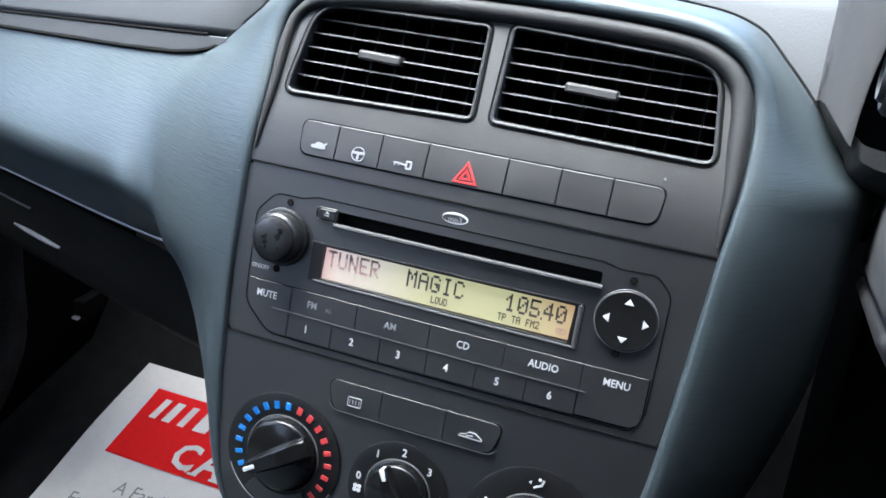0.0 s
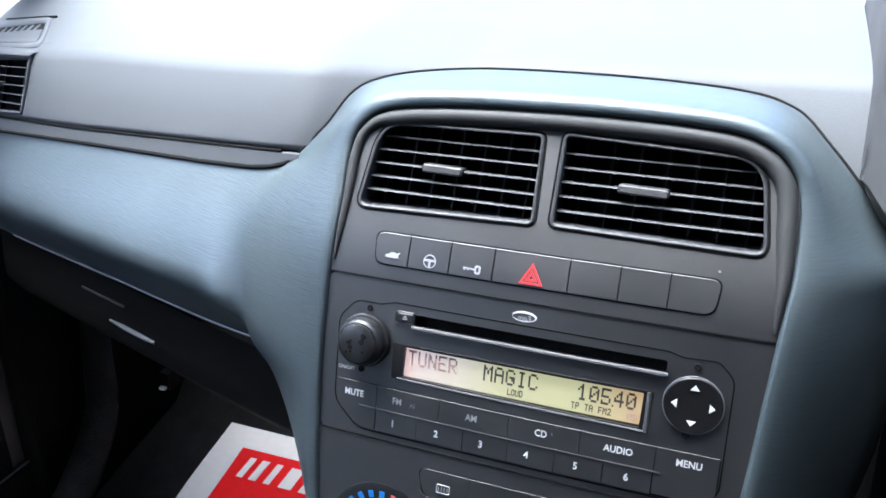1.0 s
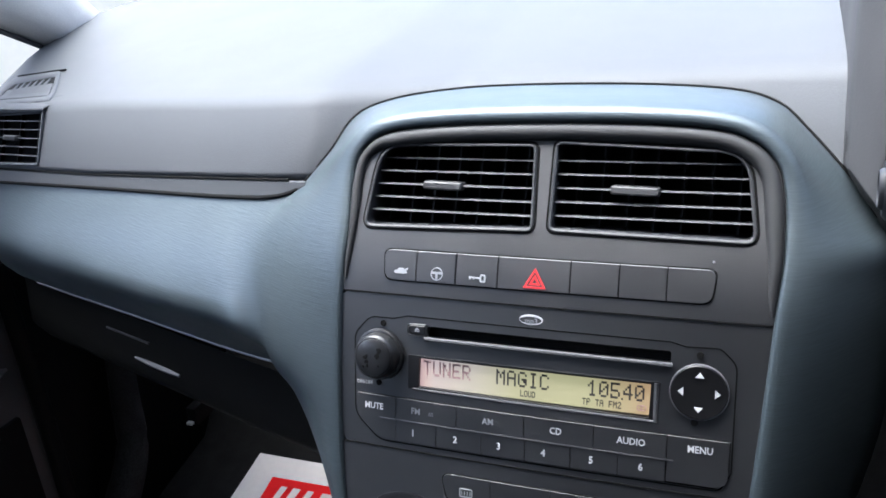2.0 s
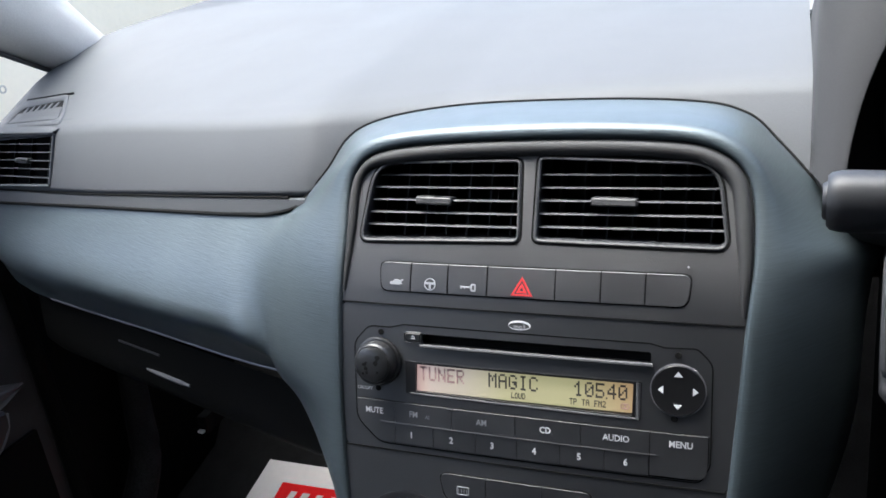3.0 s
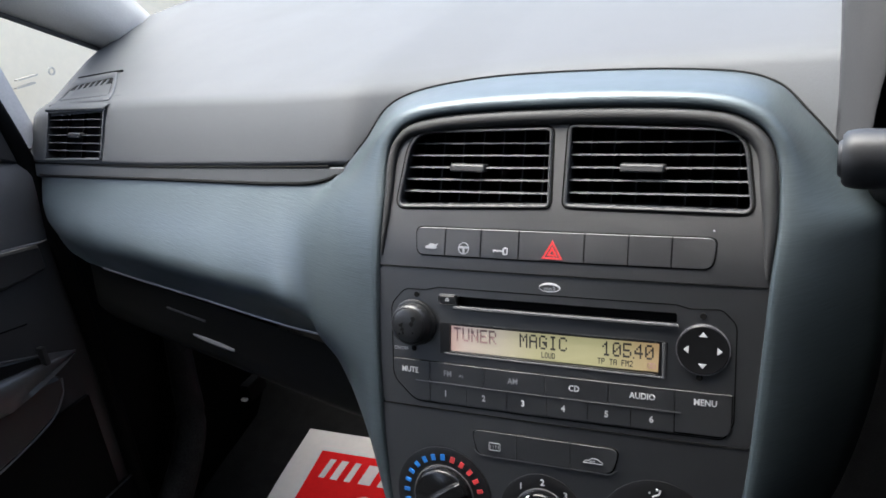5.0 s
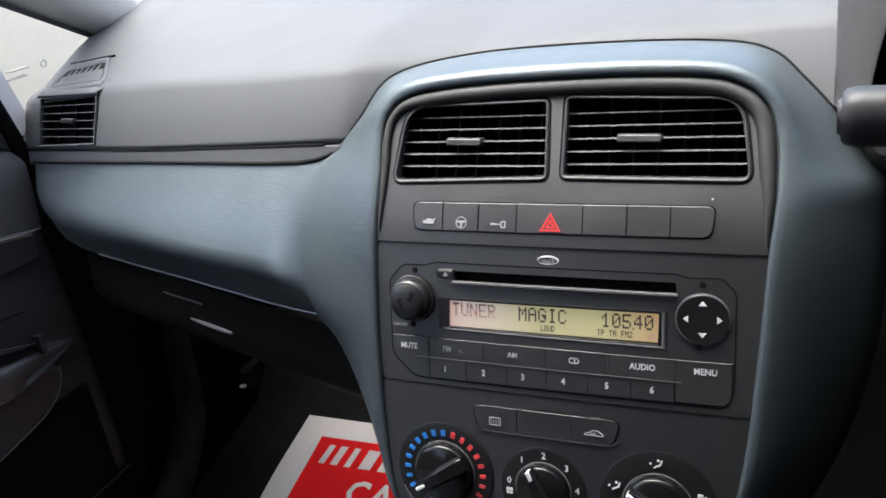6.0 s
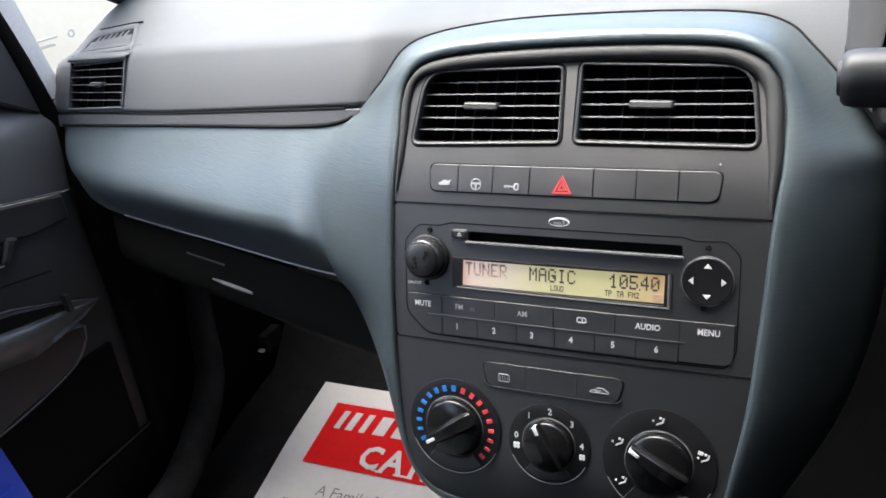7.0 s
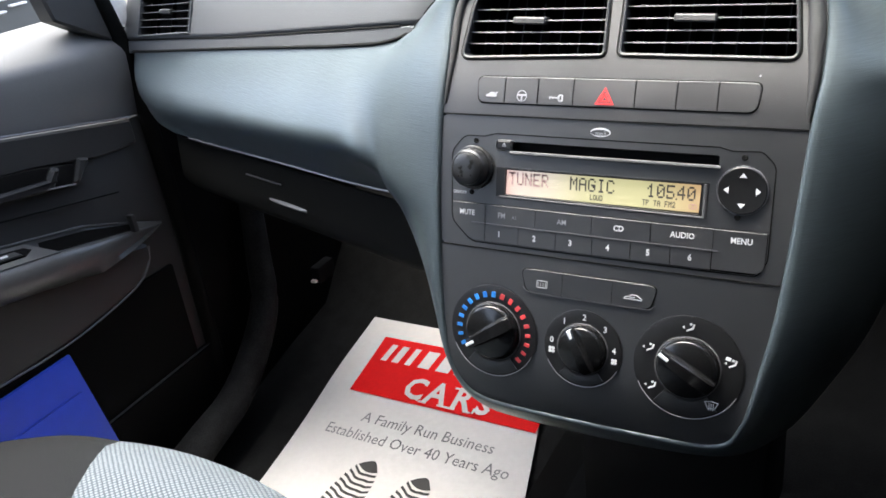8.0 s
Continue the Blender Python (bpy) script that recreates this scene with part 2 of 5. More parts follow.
def plate(outline, h, back, bevel=0.0006, at=on_stack, rings=3, dish=0.0, bm=None):
    """A plate with a bevelled rim that follows a surface: its front is h proud of it, its back at height back."""
    bm = bm or bmesh.new()
    inner = inset(outline, bevel)
    mid = sum(inner, Vector((0, 0))) / len(inner)
    loops = []
    for j in range(1, rings + 1):
        f = j / rings
        loops.append([bm.verts.new(at(*(mid + (p - mid) * f), h - dish * (1 - f * f))) for p in inner])
    loops.append([bm.verts.new(at(p.x, p.y, h - bevel)) for p in outline])
    loops.append([bm.verts.new(at(p.x, p.y, back)) for p in outline])
    c = bm.verts.new(at(mid.x, mid.y, h - dish))
    k = len(outline)
    for i in range(k):
        bm.faces.new((c, loops[0][i], loops[0][(i + 1) % k]))
    for a, b in zip(loops, loops[1:]):
        for i in range(k):
            bm.faces.new((a[i], b[i], b[(i + 1) % k], a[(i + 1) % k]))
    c2 = bm.verts.new(at(mid.x, mid.y, back))
    for i in range(k):
        bm.faces.new((c2, loops[-1][(i + 1) % k], loops[-1][i]))
    return bm


def frame_ring(outer, inner, h, back, bevel=0.0006, at=on_stack, bm=None, sunk=None):
    """A ring between two outlines of equal count, with thickness and rounded rims."""
    bm = bm or bmesh.new()
    low = back if sunk is None else sunk
    rows = [(outer, back), (outer, h - bevel), (inset(outer, bevel), h), (inset(inner, -bevel), h), (inner, h - bevel), (inner, low)]
    loops = [[bm.verts.new(at(p.x, p.y, hh)) for p in pts] for pts, hh in rows]
    k = len(outer)
    for a, b in zip(loops, loops[1:] + loops[:1]):
        for i in range(k):
            bm.faces.new((a[i], b[i], b[(i + 1) % k], a[(i + 1) % k]))
    return bm


def resample(outline, n, cx, cz):
    """n points of an outline, at even angles round a centre, so that two outlines match point by point."""
    k = len(outline)
    out = []
    for j in range(n):
        a = 2 * math.pi * j / n
        d = Vector((math.cos(a), math.sin(a)))
        best = None
        for i in range(k):
            p, q = outline[i - 1] - Vector((cx, cz)), outline[i] - Vector((cx, cz))
            e = q - p
            den = d.x * e.y - d.y * e.x
            if abs(den) < 1e-12:
                continue
            r, u = (p.x * e.y - p.y * e.x) / den, (p.x * d.y - p.y * d.x) / den
            if r > 0 and -1e-9 <= u <= 1 + 1e-9 and (best is None or r > best):
                best = r
        out.append(Vector((cx, cz)) + d * best)
    return out


def spot(x, z, at=on_stack):
    """Local axes at a point on a surface: columns right, up, out."""
    o = at(x, z, 0)
    r = (at(x + 0.004, z, 0) - at(x - 0.004, z, 0)).normalized()
    n = r.cross(at(x, z + 0.004, 0) - at(x, z - 0.004, 0)).normalized()
    u = n.cross(r)
    m = Matrix((r, u, n)).transposed().to_4x4()
    m.translation = o
    return m


def lathe(profile, m, n=40, bm=None):
    """A turned body: profile of (radius, height) round the third axis."""
    bm = bm or bmesh.new()
    loops = []
    for r, h in profile:
        if r < 1e-6:
            loops.append([bm.verts.new(m @ Vector((0, 0, h)))])
        else:
            loops.append([bm.verts.new(m @ Vector((r * math.cos(2 * math.pi * i / n), r * math.sin(2 * math.pi * i / n), h))) for i in range(n)])
    for a, b in zip(loops, loops[1:]):
        for i in range(n):
            if len(a) == 1 and len(b) == 1:
                continue
            if len(a) == 1:
                bm.faces.new((a[0], b[i], b[(i + 1) % n]))
            elif len(b) == 1:
                bm.faces.new((a[i], b[0], a[(i + 1) % n]))
            else:
                bm.faces.new((a[i], b[i], b[(i + 1) % n], a[(i + 1) % n]))
    return bm


def grid(rows, bm=None, close=False):
    """A sheet through rows of world points."""
    bm = bm or bmesh.new()
    vs = [[bm.verts.new(p) for p in row] for row in rows]
    for a, b in zip(vs, vs[1:]):
        k = len(a)
        for i in range(k if close else k - 1):
            bm.faces.new((a[i], b[i], b[(i + 1) % k], a[(i + 1) % k]))
    return bm


def tube(points, radius, n=10, bm=None, flat=1.0):
    """A round bar along points, with closed ends."""
    bm = bm or bmesh.new()
    P = [Vector(p) for p in points]
    loops = []
    for i, p in enumerate(P):
        t = (P[min(i + 1, len(P) - 1)] - P[max(i - 1, 0)]).normalized()
        a = t.orthogonal().normalized() if abs(t.z) > 0.95 else t.cross(Vector((0, 0, 1))).normalized()
        b = t.cross(a)
        r = radius[i] if isinstance(radius, list) else radius
        loops.append([bm.verts.new(p + r * (math.cos(2 * math.pi * j / n) * a + flat * math.sin(2 * math.pi * j / n) * b)) for j in range(n)])
    for a, b in zip(loops, loops[1:]):
        for j in range(n):
            bm.faces.new((a[j], b[j], b[(j + 1) % n], a[(j + 1) % n]))
    bm.faces.new(loops[0])
    bm.faces.new(loops[-1])
    return bm


def box(x0, x1, y0, y1, z0, z1, bevel=0.004, m=None, bm=None):
    bm = bm or bmesh.new()
    made = bmesh.ops.create_cube(bm, size=1)["verts"]
    for v in made:
        v.co = Vector((x0 + (v.co.x + 0.5) * (x1 - x0), y0 + (v.co.y + 0.5) * (y1 - y0), z0 + (v.co.z + 0.5) * (z1 - z0)))
    if bevel:
        es = list({e for v in made for e in v.link_edges})
        bmesh.ops.bevel(bm, geom=es, offset=bevel, segments=2, affect="EDGES", profile=0.6)
    if m:
        bmesh.ops.transform(bm, matrix=m, verts=bm.verts)
    return bm


def words(text, x, z, size, h, at=on_stack, align="CENTER", bold=0.0, wide=1.0):
    """Lettering in the built-in font, laid on a surface."""
    cu = bpy.data.curves.new("text", "FONT")
    cu.body, cu.size, cu.align_x, cu.align_y, cu.offset = text, size, align, "CENTER", bold
    cu.resolution_u = 2
    ob = bpy.data.objects.new("text", cu)
    me = ob.to_mesh()
    bm = bmesh.new()
    bm.from_mesh(me)
    ob.to_mesh_clear()
    bpy.data.objects.remove(ob)
    bpy.data.curves.remove(cu)
    for v in bm.verts:
        v.co = at(x + v.co.x * wide, z + v.co.y, h)
    return bm


def flat(outline, h, at=on_stack, bm=None):
    """A thin printed mark."""
    return plate([Vector(p) for p in outline], h, h - 0.0003, 0.00008, at, 1, 0, bm)


def bar(x0, z0, x1, z1, w, h, at=on_stack, bm=None):
    a, b = Vector((x0, z0)), Vector((x1, z1))
    n = (b - a).normalized()
    n = Vector((-n.y, n.x)) * w / 2
    return flat([a - n, b - n, b + n, a + n], h, at, bm)


def cut(name, bm, cutters, mat, parent, label=""):
    """A part with openings cut through it."""
    ob = part(name, bm, mat, parent, label)
    for cb in cutters:
        finish(cb)
        me = bpy.data.meshes.new("cutter")
        cb.to_mesh(me)
        cb.free()
        cutter = new("cutter", me)
        mod = ob.modifiers.new("opening", "BOOLEAN")
        mod.operation, mod.solver, mod.object = "DIFFERENCE", "EXACT", cutter
        bpy.context.view_layer.update()
        made = bpy.data.meshes.new_from_object(ob.evaluated_get(bpy.context.evaluated_depsgraph_get()))
        ob.modifiers.clear()
        ob.data = made
        bpy.data.objects.remove(cutter)
        bpy.data.meshes.remove(me)
    b2 = bmesh.new()
    b2.from_mesh(ob.data)
    finish(b2, 0.5)
    b2.to_mesh(ob.data)
    b2.free()
    return ob


# ---- dashboard ----
def base_depth(x):
    """Depth of the dashboard's upright face: it falls back towards the door."""
    return 0.042 + 0.325 * max(0.0, -0.170 - x)


def strip_top(x):
    return float(np.interp(x, (-0.70, -0.641, -0.441, -0.265, -0.170), (0.0725, 0.0732, 0.0752, 0.0803, 0.0834)))


def strip_low(x):
    return float(np.interp(x, (-0.70, -0.643, -0.442, -0.266, -0.2155, -0.197, -0.1825, -0.170), (0.0595, 0.0603, 0.0647, 0.0677, 0.0697, 0.0722, 0.0760, 0.0825)))


def edge_height(x):
    """Height of the soft shoulder between the upright face and the top."""
    return float(np.interp(x, (-0.70, -0.53, -0.44, -0.26, -0.16, 0.0, 0.15, 0.7), (0.132, 0.137, 0.139, 0.138, 0.140, 0.150, 0.153, 0.153)))


def screen_base(x):
    return 0.76 - 0.50 * x * x


LEAN = 0.20


def hoop_back(x):
    """How much farther back the dashboard stands above the hoop."""
    return float(np.interp(x, (-0.185, -0.165, -0.14, -0.09, 0.0, 0.09, 0.13, 0.165), (0.0, 0.0105, 0.026, 0.048, 0.053, 0.050, 0.040, 0.024)))


def dash_section(x):
    """The dashboard's outline from the strip up over the shoulder to the windscreen, in world points."""
    zt = strip_top(x)
    ze = 0.114 + (edge_height(x) - 0.114) * (1 + hoop_back(x) / 0.56)
    end = max(0.0, (-0.696 - x) / 0.030)
    y = base_depth(x) + hoop_back(x) + 0.03 * end ** 2
    top = y + LEAN * (ze - zt)
    low = [(y + 0.004, zt), (y + 0.0005, zt + 0.002), (y, zt + 0.005), (y + 0.5 * (top - y), zt + 0.5 * (ze - zt))]
    up = [(top - 0.0015, ze - 0.008), (top + 0.002, ze - 0.002), (top + 0.009, ze + 0.0035), (top + 0.028, ze + 0.013)]
    pts = [C(x, a, b) for a, b in low + up]
    last = pts[-1]
    far, top = screen_base(x), 0.672 + 0.01 * (1 - x * x / 0.5) + 0.018 * max(0.0, min(1.0, (0.70 - abs(x)) / 0.10))
    for k in (0.12, 0.3, 0.55, 0.8, 1.0):
        pts.append(Vector((x, last.y + (far - last.y) * k, last.z + (top - last.z) * math.sin(k * math.pi / 2) ** 0.9 - 0.008 * end)))
    return pts


def on_dash(x, v, h):
    """A point v metres over the shoulder of the dashboard, h proud of it."""
    pts = dash_section(x)[5:]
    left = v
    for a, b in zip(pts, pts[1:]):
        d = (b - a).length
        if left <= d or b is pts[-1]:
            t = (b - a).normalized()
            return a + t * left + Vector((0, -t.z, t.y)) * h
        left -= d


dashboard = thing("dashboard", (0, 0.2, 0.4), "grey grained car dashboard with blue-grey brushed trim panel", "dashboard")
xs = [-0.726, -0.722, -0.714, -0.704, -0.690, -0.674] + [-0.658 + 0.02 * i if i != 41 else 0.1605 for i in range(68)] + [-0.168 + 0.02 * i for i in range(17)]
V0, V1 = -0.6580, -0.5312
cols = [(x, dash_section(x)) for x in xs if not (abs(x - V0) < 0.01 or abs(x - V1) < 0.006)] + [(x, dash_section(x)) for x in (V0, V1)]
cols.sort(key=lambda c: c[0])
bm = grid([c[1] for c in cols])
local = [(f, STACK.inverted() @ f.calc_center_median()) for f in bm.faces]
bmesh.ops.delete(bm, geom=[f for f, p in local if V0 < p.x < V1 and p.y < 0.28 and strip_top(p.x) + 0.0045 < p.z < edge_height(p.x) - 0.006], context="FACES")
mids = [(f, STACK.inverted() @ f.calc_center_median()) for f in bm.faces]
bmesh.ops.delete(bm, geom=[f for f, p in mids if 0.168 < p.x < 0.46 and p.y < 0.24], context="FACES")
side = [dash_section(-0.726)]
side.append([p + Vector((-0.002, 0.02, -0.02)) for p in side[0]])
grid(side, bm)
bmesh.ops.remove_doubles(bm, verts=bm.verts, dist=1e-5)
dash_top = part("dash_top", bm, M_DASH, dashboard, "pale grey soft-touch dashboard top", 1.2)

# wedge-shaped strip below the upper face
bm = bmesh.new()
rows = []
for i in range(40):
    x = -0.722 + i * (0.722 - 0.172) / 39
    y, a, b = base_depth(x), strip_top(x) - 0.0010, strip_low(x) - 0.0040
    rows.append([C(x, y + 0.012, a), C(x, y + 0.0015, a), C(x, y + 0.0004, a - 0.0008), C(x, y + 0.0004, (a + b) / 2), C(x, y + 0.0008, b + 0.0012), C(x, y + 0.006, b), C(x, y + 0.014, b)])
part("trim_strip", grid(rows, bm), M_DASH, dashboard)
rows = [[C(x, base_depth(x) + 0.010, strip_top(x) + 0.006), C(x, base_depth(x) + 0.010, strip_low(x) - 0.006)] for x in xs if x < -0.15]
part("face_seam", tube([C(x, base_depth(x) + 0.0005, strip_top(x) - 0.0002) for x in np.linspace(-0.720, -0.188, 50)], 0.0009, 6), M_GAP, dashboard, "thin black seam over the strip")
part("trim_gap", grid(rows), M_GAP, dashboard)

# blue hoop round the centre stack, running into the fascia
HOOP = (
    ((-0.1235, -0.03), (-0.194, 0.025, -0.03)), ((-0.1215, 0.05), (-0.2, 0.034, 0.048)), ((-0.1222, 0.087), (-0.1769, 0.0484, 0.0797)),
    ((-0.1165, 0.1055), (-0.1611, 0.0573, 0.101)), ((-0.098, 0.1165), (-0.1409, 0.0757, 0.1318)), ((-0.05, 0.1215), (-0.0837, 0.1013, 0.1457)),
    ((0.03, 0.123), (0.0114, 0.1061, 0.1483)), ((0.09, 0.1205), (0.0897, 0.1028, 0.1449)), ((0.114, 0.1135), (0.1233, 0.0928, 0.1363)),
    ((0.1265, 0.101), (0.1426, 0.0818, 0.1189)), ((0.131, 0.084), (0.1647, 0.0667, 0.0936)), ((0.132, 0.066), (0.182, 0.054, 0.069)),
    ((0.132, 0.05), (0.199, 0.06, 0.057)), ((0.1305, 0.034), (0.196, 0.062, 0.038)), ((0.129, 0.016), (0.1936, 0.062, 0.012)),
    ((0.1248, -0.045), (0.1905, 0.066, -0.048)), ((0.12, -0.1), (0.175, 0.066, -0.112)), ((0.113, -0.142), (0.152, 0.058, -0.16)),
    ((0.105, -0.178), (0.128, 0.048, -0.196)), ((0.088, -0.1975), (0.095, 0.036, -0.217)), ((0.03, -0.2010), (0.03, 0.03, -0.222)),
    ((-0.06, -0.2015), (-0.064, 0.03, -0.222)), ((-0.091, -0.1980), (-0.101, 0.032, -0.217)), ((-0.107, -0.185), (-0.121, 0.034, -0.195)),
    ((-0.116, -0.16), (-0.137, 0.036, -0.16)), ((-0.121, -0.115), (-0.16, 0.042, -0.112)), ((-0.123, -0.072), (-0.181, 0.041, -0.068)),
)
NH = 200
h_in = [Vector((p.x, p.y)) for p in spline([(a[0], a[1], 0) for a, b in HOOP], NH)]
h_out = spline([b for a, b in HOOP], NH)


def hoop_rows():
    rows = [[] for _ in range(11)]
    for i in range(NH):
        p, o = h_in[i], h_out[i]
        t = h_in[(i + 1) % NH] - h_in[i - 1]
        n = Vector((-t.y, t.x)).normalized()
        y = depth(p.x, p.y)
        low = float(np.interp(p.y, (-0.18, -0.10), (1.0, 0.0)))
        a = p + n * 0.0025
        b = p + n * (0.007 - 0.003 * low)
        rise = float(np.interp(p.y, (-0.18, -0.10, 0.09, 0.115), (0.0012, 0.0030, 0.0030, 0.0056)))
        rise *= float(np.interp(p.x, (-0.11, -0.09), (0.72, 1.0)))
        rows[0].append(C(p.x, y + 0.010, p.y))
        rows[1].append(C(p.x, y - 0.2 * rise, p.y))
        rows[2].append(C(a.x - n.x * 0.0015, y - 0.84 * rise, a.y - n.y * 0.0015))
        rows[3].append(C(a.x, y - rise, a.y))
        rows[4].append(C(b.x, y - 0.97 * rise + 0.0012 * low, b.y))
        s = Vector((b.x, y - 0.97 * rise + 0.0012 * low, b.y))
        for k, f in enumerate((0.2, 0.42, 0.64, 0.84, 1.0)):
            q = s.lerp(o, f)
            q.y = s.y + (o.y - s.y) * f ** 1.35
            rows[5 + k].append(C(*q))
        rows[10].append(C(o.x, o.y + 0.03, o.z))
    return rows


i0 = min(range(NH), key=lambda i: (h_out[i] - Vector((-0.184, 0.038, -0.0585))).length)
i1 = min(range(NH), key=lambda i: (h_out[i] - Vector((-0.1775, 0.0493, 0.0766))).length)
hr = hoop_rows()
bm = grid(hr[:10], close=True)
back = [k % NH for k in range(i1, i0 + (NH if i0 < i1 else 0) + 1)]
grid([[hr[9][k] for k in back], [hr[10][k] for k in back]], bm)
# fascia: its inner end is welded to the hoop's outer rim
i_end = min(range(NH), key=lambda i: (h_out[i] - Vector((0.1990, 0.060, 0.0570))).length)
seq = [h_out[i % NH] for i in range(i0, i1 + (NH if i1 < i0 else 0) + 1)]
frac = [(p.z - seq[0].z) / (seq[-1].z - seq[0].z) for p in seq]


def fascia_low(x):
    return float(np.interp(x, (-0.676, -0.668, -0.652, -0.622, -0.586, -0.485, -0.395, -0.285, -0.206), (0.030, 0.012, -0.009, -0.0265, -0.0350, -0.0421, -0.0472, -0.0543, -0.0585)))


def fold(w, w0, taper, soft, out, back):
    """How far the fascia stands out, from its upper edge (0) to its lower edge (1): swelling, then folded under."""
    def raw(v):
        swell = 0.4 * v / w0 + 0.6 * math.sin(math.pi / 2 * v / w0) if v < w0 else 1.0
        return taper * out * swell - (taper * out + back) * max(0.0, v - w0) / (1 - w0)
    return sum(raw(min(1.0, max(0.0, w + o))) for o in (-soft, -soft / 2, 0, soft / 2, soft)) / 5


rows = [[C(*p) for p in seq]]
for i in range(1, 61):
    f = (i / 60) ** 1.25
    t_ = min(1.0, f / 0.06)
    w0 = float(np.interp(f, (0.0, 0.02, 0.05, 0.10, 0.45, 0.70, 0.85, 1.0), (0.80, 0.74, 0.69, 0.66, 0.66, 0.66, 0.65, 0.65)))
    taper = t_ * t_ * (3 - 2 * t_)
    row = []
    for v, p0 in zip(frac, seq):
        x = p0.x - f * (0.676 + p0.x)
        end = max(0.0, (-0.636 - x) / 0.042)
        zt, zb = strip_low(x) - 0.0016, fascia_low(x)
        w = 1 - v
        bulge = fold(w, w0, taper, 0.016 + 0.15 * f * f, 0.039 - 0.024 * f * f, 0.014 - 0.012 * f * f + 0.022 * math.exp(-f / 0.06))
        y = base_depth(x) - bulge + (1 - taper) * (p0.y - base_depth(p0.x)) + 0.022 * end ** 2.2
        row.append(C(x - 0.020 * min(1.0, max(0.0, (f - 0.8) / 0.2)) ** 2 * max(0.0, 1 - w / 0.6), y, zb + (zt - zb) * v))
    rows.append(row)
    if i == 60:
        rows.append([p + Vector((0.0, 0.03, 0)) for p in row])
grid(rows, bm)
bmesh.ops.remove_doubles(bm, verts=bm.verts, dist=1e-5)
# the hoop's flank flows into the fascia without a crease
weld = [v for v in bm.verts if not v.is_boundary and all(abs(a - b) < r for a, b, r in zip(STACK.inverted() @ v.co, (-0.196, 0.045, 0.030), (0.036, 0.060, 0.040)))]
for _ in range(14):
    bmesh.ops.smooth_vert(bm, verts=weld, factor=0.5, use_axis_x=True, use_axis_y=True, use_axis_z=True)
part("trim_panel", bm, M_BLUE, dashboard, "blue-grey brushed trim panel with a hoop round the centre stack", 1.2)
part("upper_seam", tube([C(*seq[-1])] + [r[-1] + Vector((0, -0.0010, 0.0008)) for r in rows[2:-1]], 0.0015, 6), M_GAP, dashboard, "thin black seam over the trim panel")
seam = [h_out[i % NH] for i in range(i1, i1 + NH) if 0 <= i - i1 <= (i_end - i1) % NH]
part("trim_seam", tube([C(p.x, p.y - 0.0004, p.z + 0.0004) for p in seam], 0.0009, 6), M_GAP, dashboard, "thin black seam round the trim")
# return flanges along the panel's upper and lower edges
flange = bmesh.new()
grid([[r[-1] for r in rows[1:-1]], [r[-1] + Vector((0, 0.02, 0.001)) for r in rows[1:-1]]], flange)
grid([[r[0] for r in rows[1:-1]], [r[0] + Vector((0, 0.03, 0.004)) for r in rows[1:-1]]], flange)
part("trim_flange", flange, M_DARK, dashboard)
part("lower_edge", tube([r[0] + Vector((0, 0.001, -0.0014)) for r in rows[2:-13]], 0.0012, 6), M_SILVER_GLINT, dashboard, "thin bright lower edge of the trim")

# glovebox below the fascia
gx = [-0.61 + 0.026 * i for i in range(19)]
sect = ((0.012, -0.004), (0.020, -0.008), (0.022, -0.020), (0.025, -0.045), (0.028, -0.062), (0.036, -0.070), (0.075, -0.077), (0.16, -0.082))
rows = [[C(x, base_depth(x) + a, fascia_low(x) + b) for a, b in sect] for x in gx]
# Lid colour carries the shade under the trim.
glovebox = part("glovebox_lid", grid(rows), M_GLOVE, dashboard, "glovebox lid under the trim, coloured dark for shade")
lx = [-0.415 + 0.0067 * i for i in range(11)]
part("latch", tube([C(x, base_depth(x) + 0.026, fascia_low(x) - 0.0475) for k, x in enumerate(lx)], [0.0016 + 0.0016 * min(1.0, 3 * k / 10, 3 * (10 - k) / 10 + 0.3) for k in range(11)], 10, None, 0.8), M_DOORTOP, glovebox, "pale grey latch bar")
part("latch_rim", tube([C(x - 0.04, base_depth(x - 0.04) + 0.021, fascia_low(x - 0.04) - 0.027) for x in lx], 0.0011, 6), M_DOOR, glovebox)

# airbag mark
mark_at = lambda x, z, h: C(x, base_depth(x) + LEAN * (z - strip_top(x)) - h, z)
ab = plate(rect(-0.513, -0.481, 0.0805, 0.0872, 0.0008), 0.0005, -0.002, 0.0002, mark_at)
emblem = part("airbag_mark", ab, M_DASH, dashboard, "embossed airbag mark")
lt = bar(-0.509, 0.0838, -0.485, 0.0838, 0.0012, 0.0008, mark_at)
part("lettering", lt, M_DOOR, emblem)


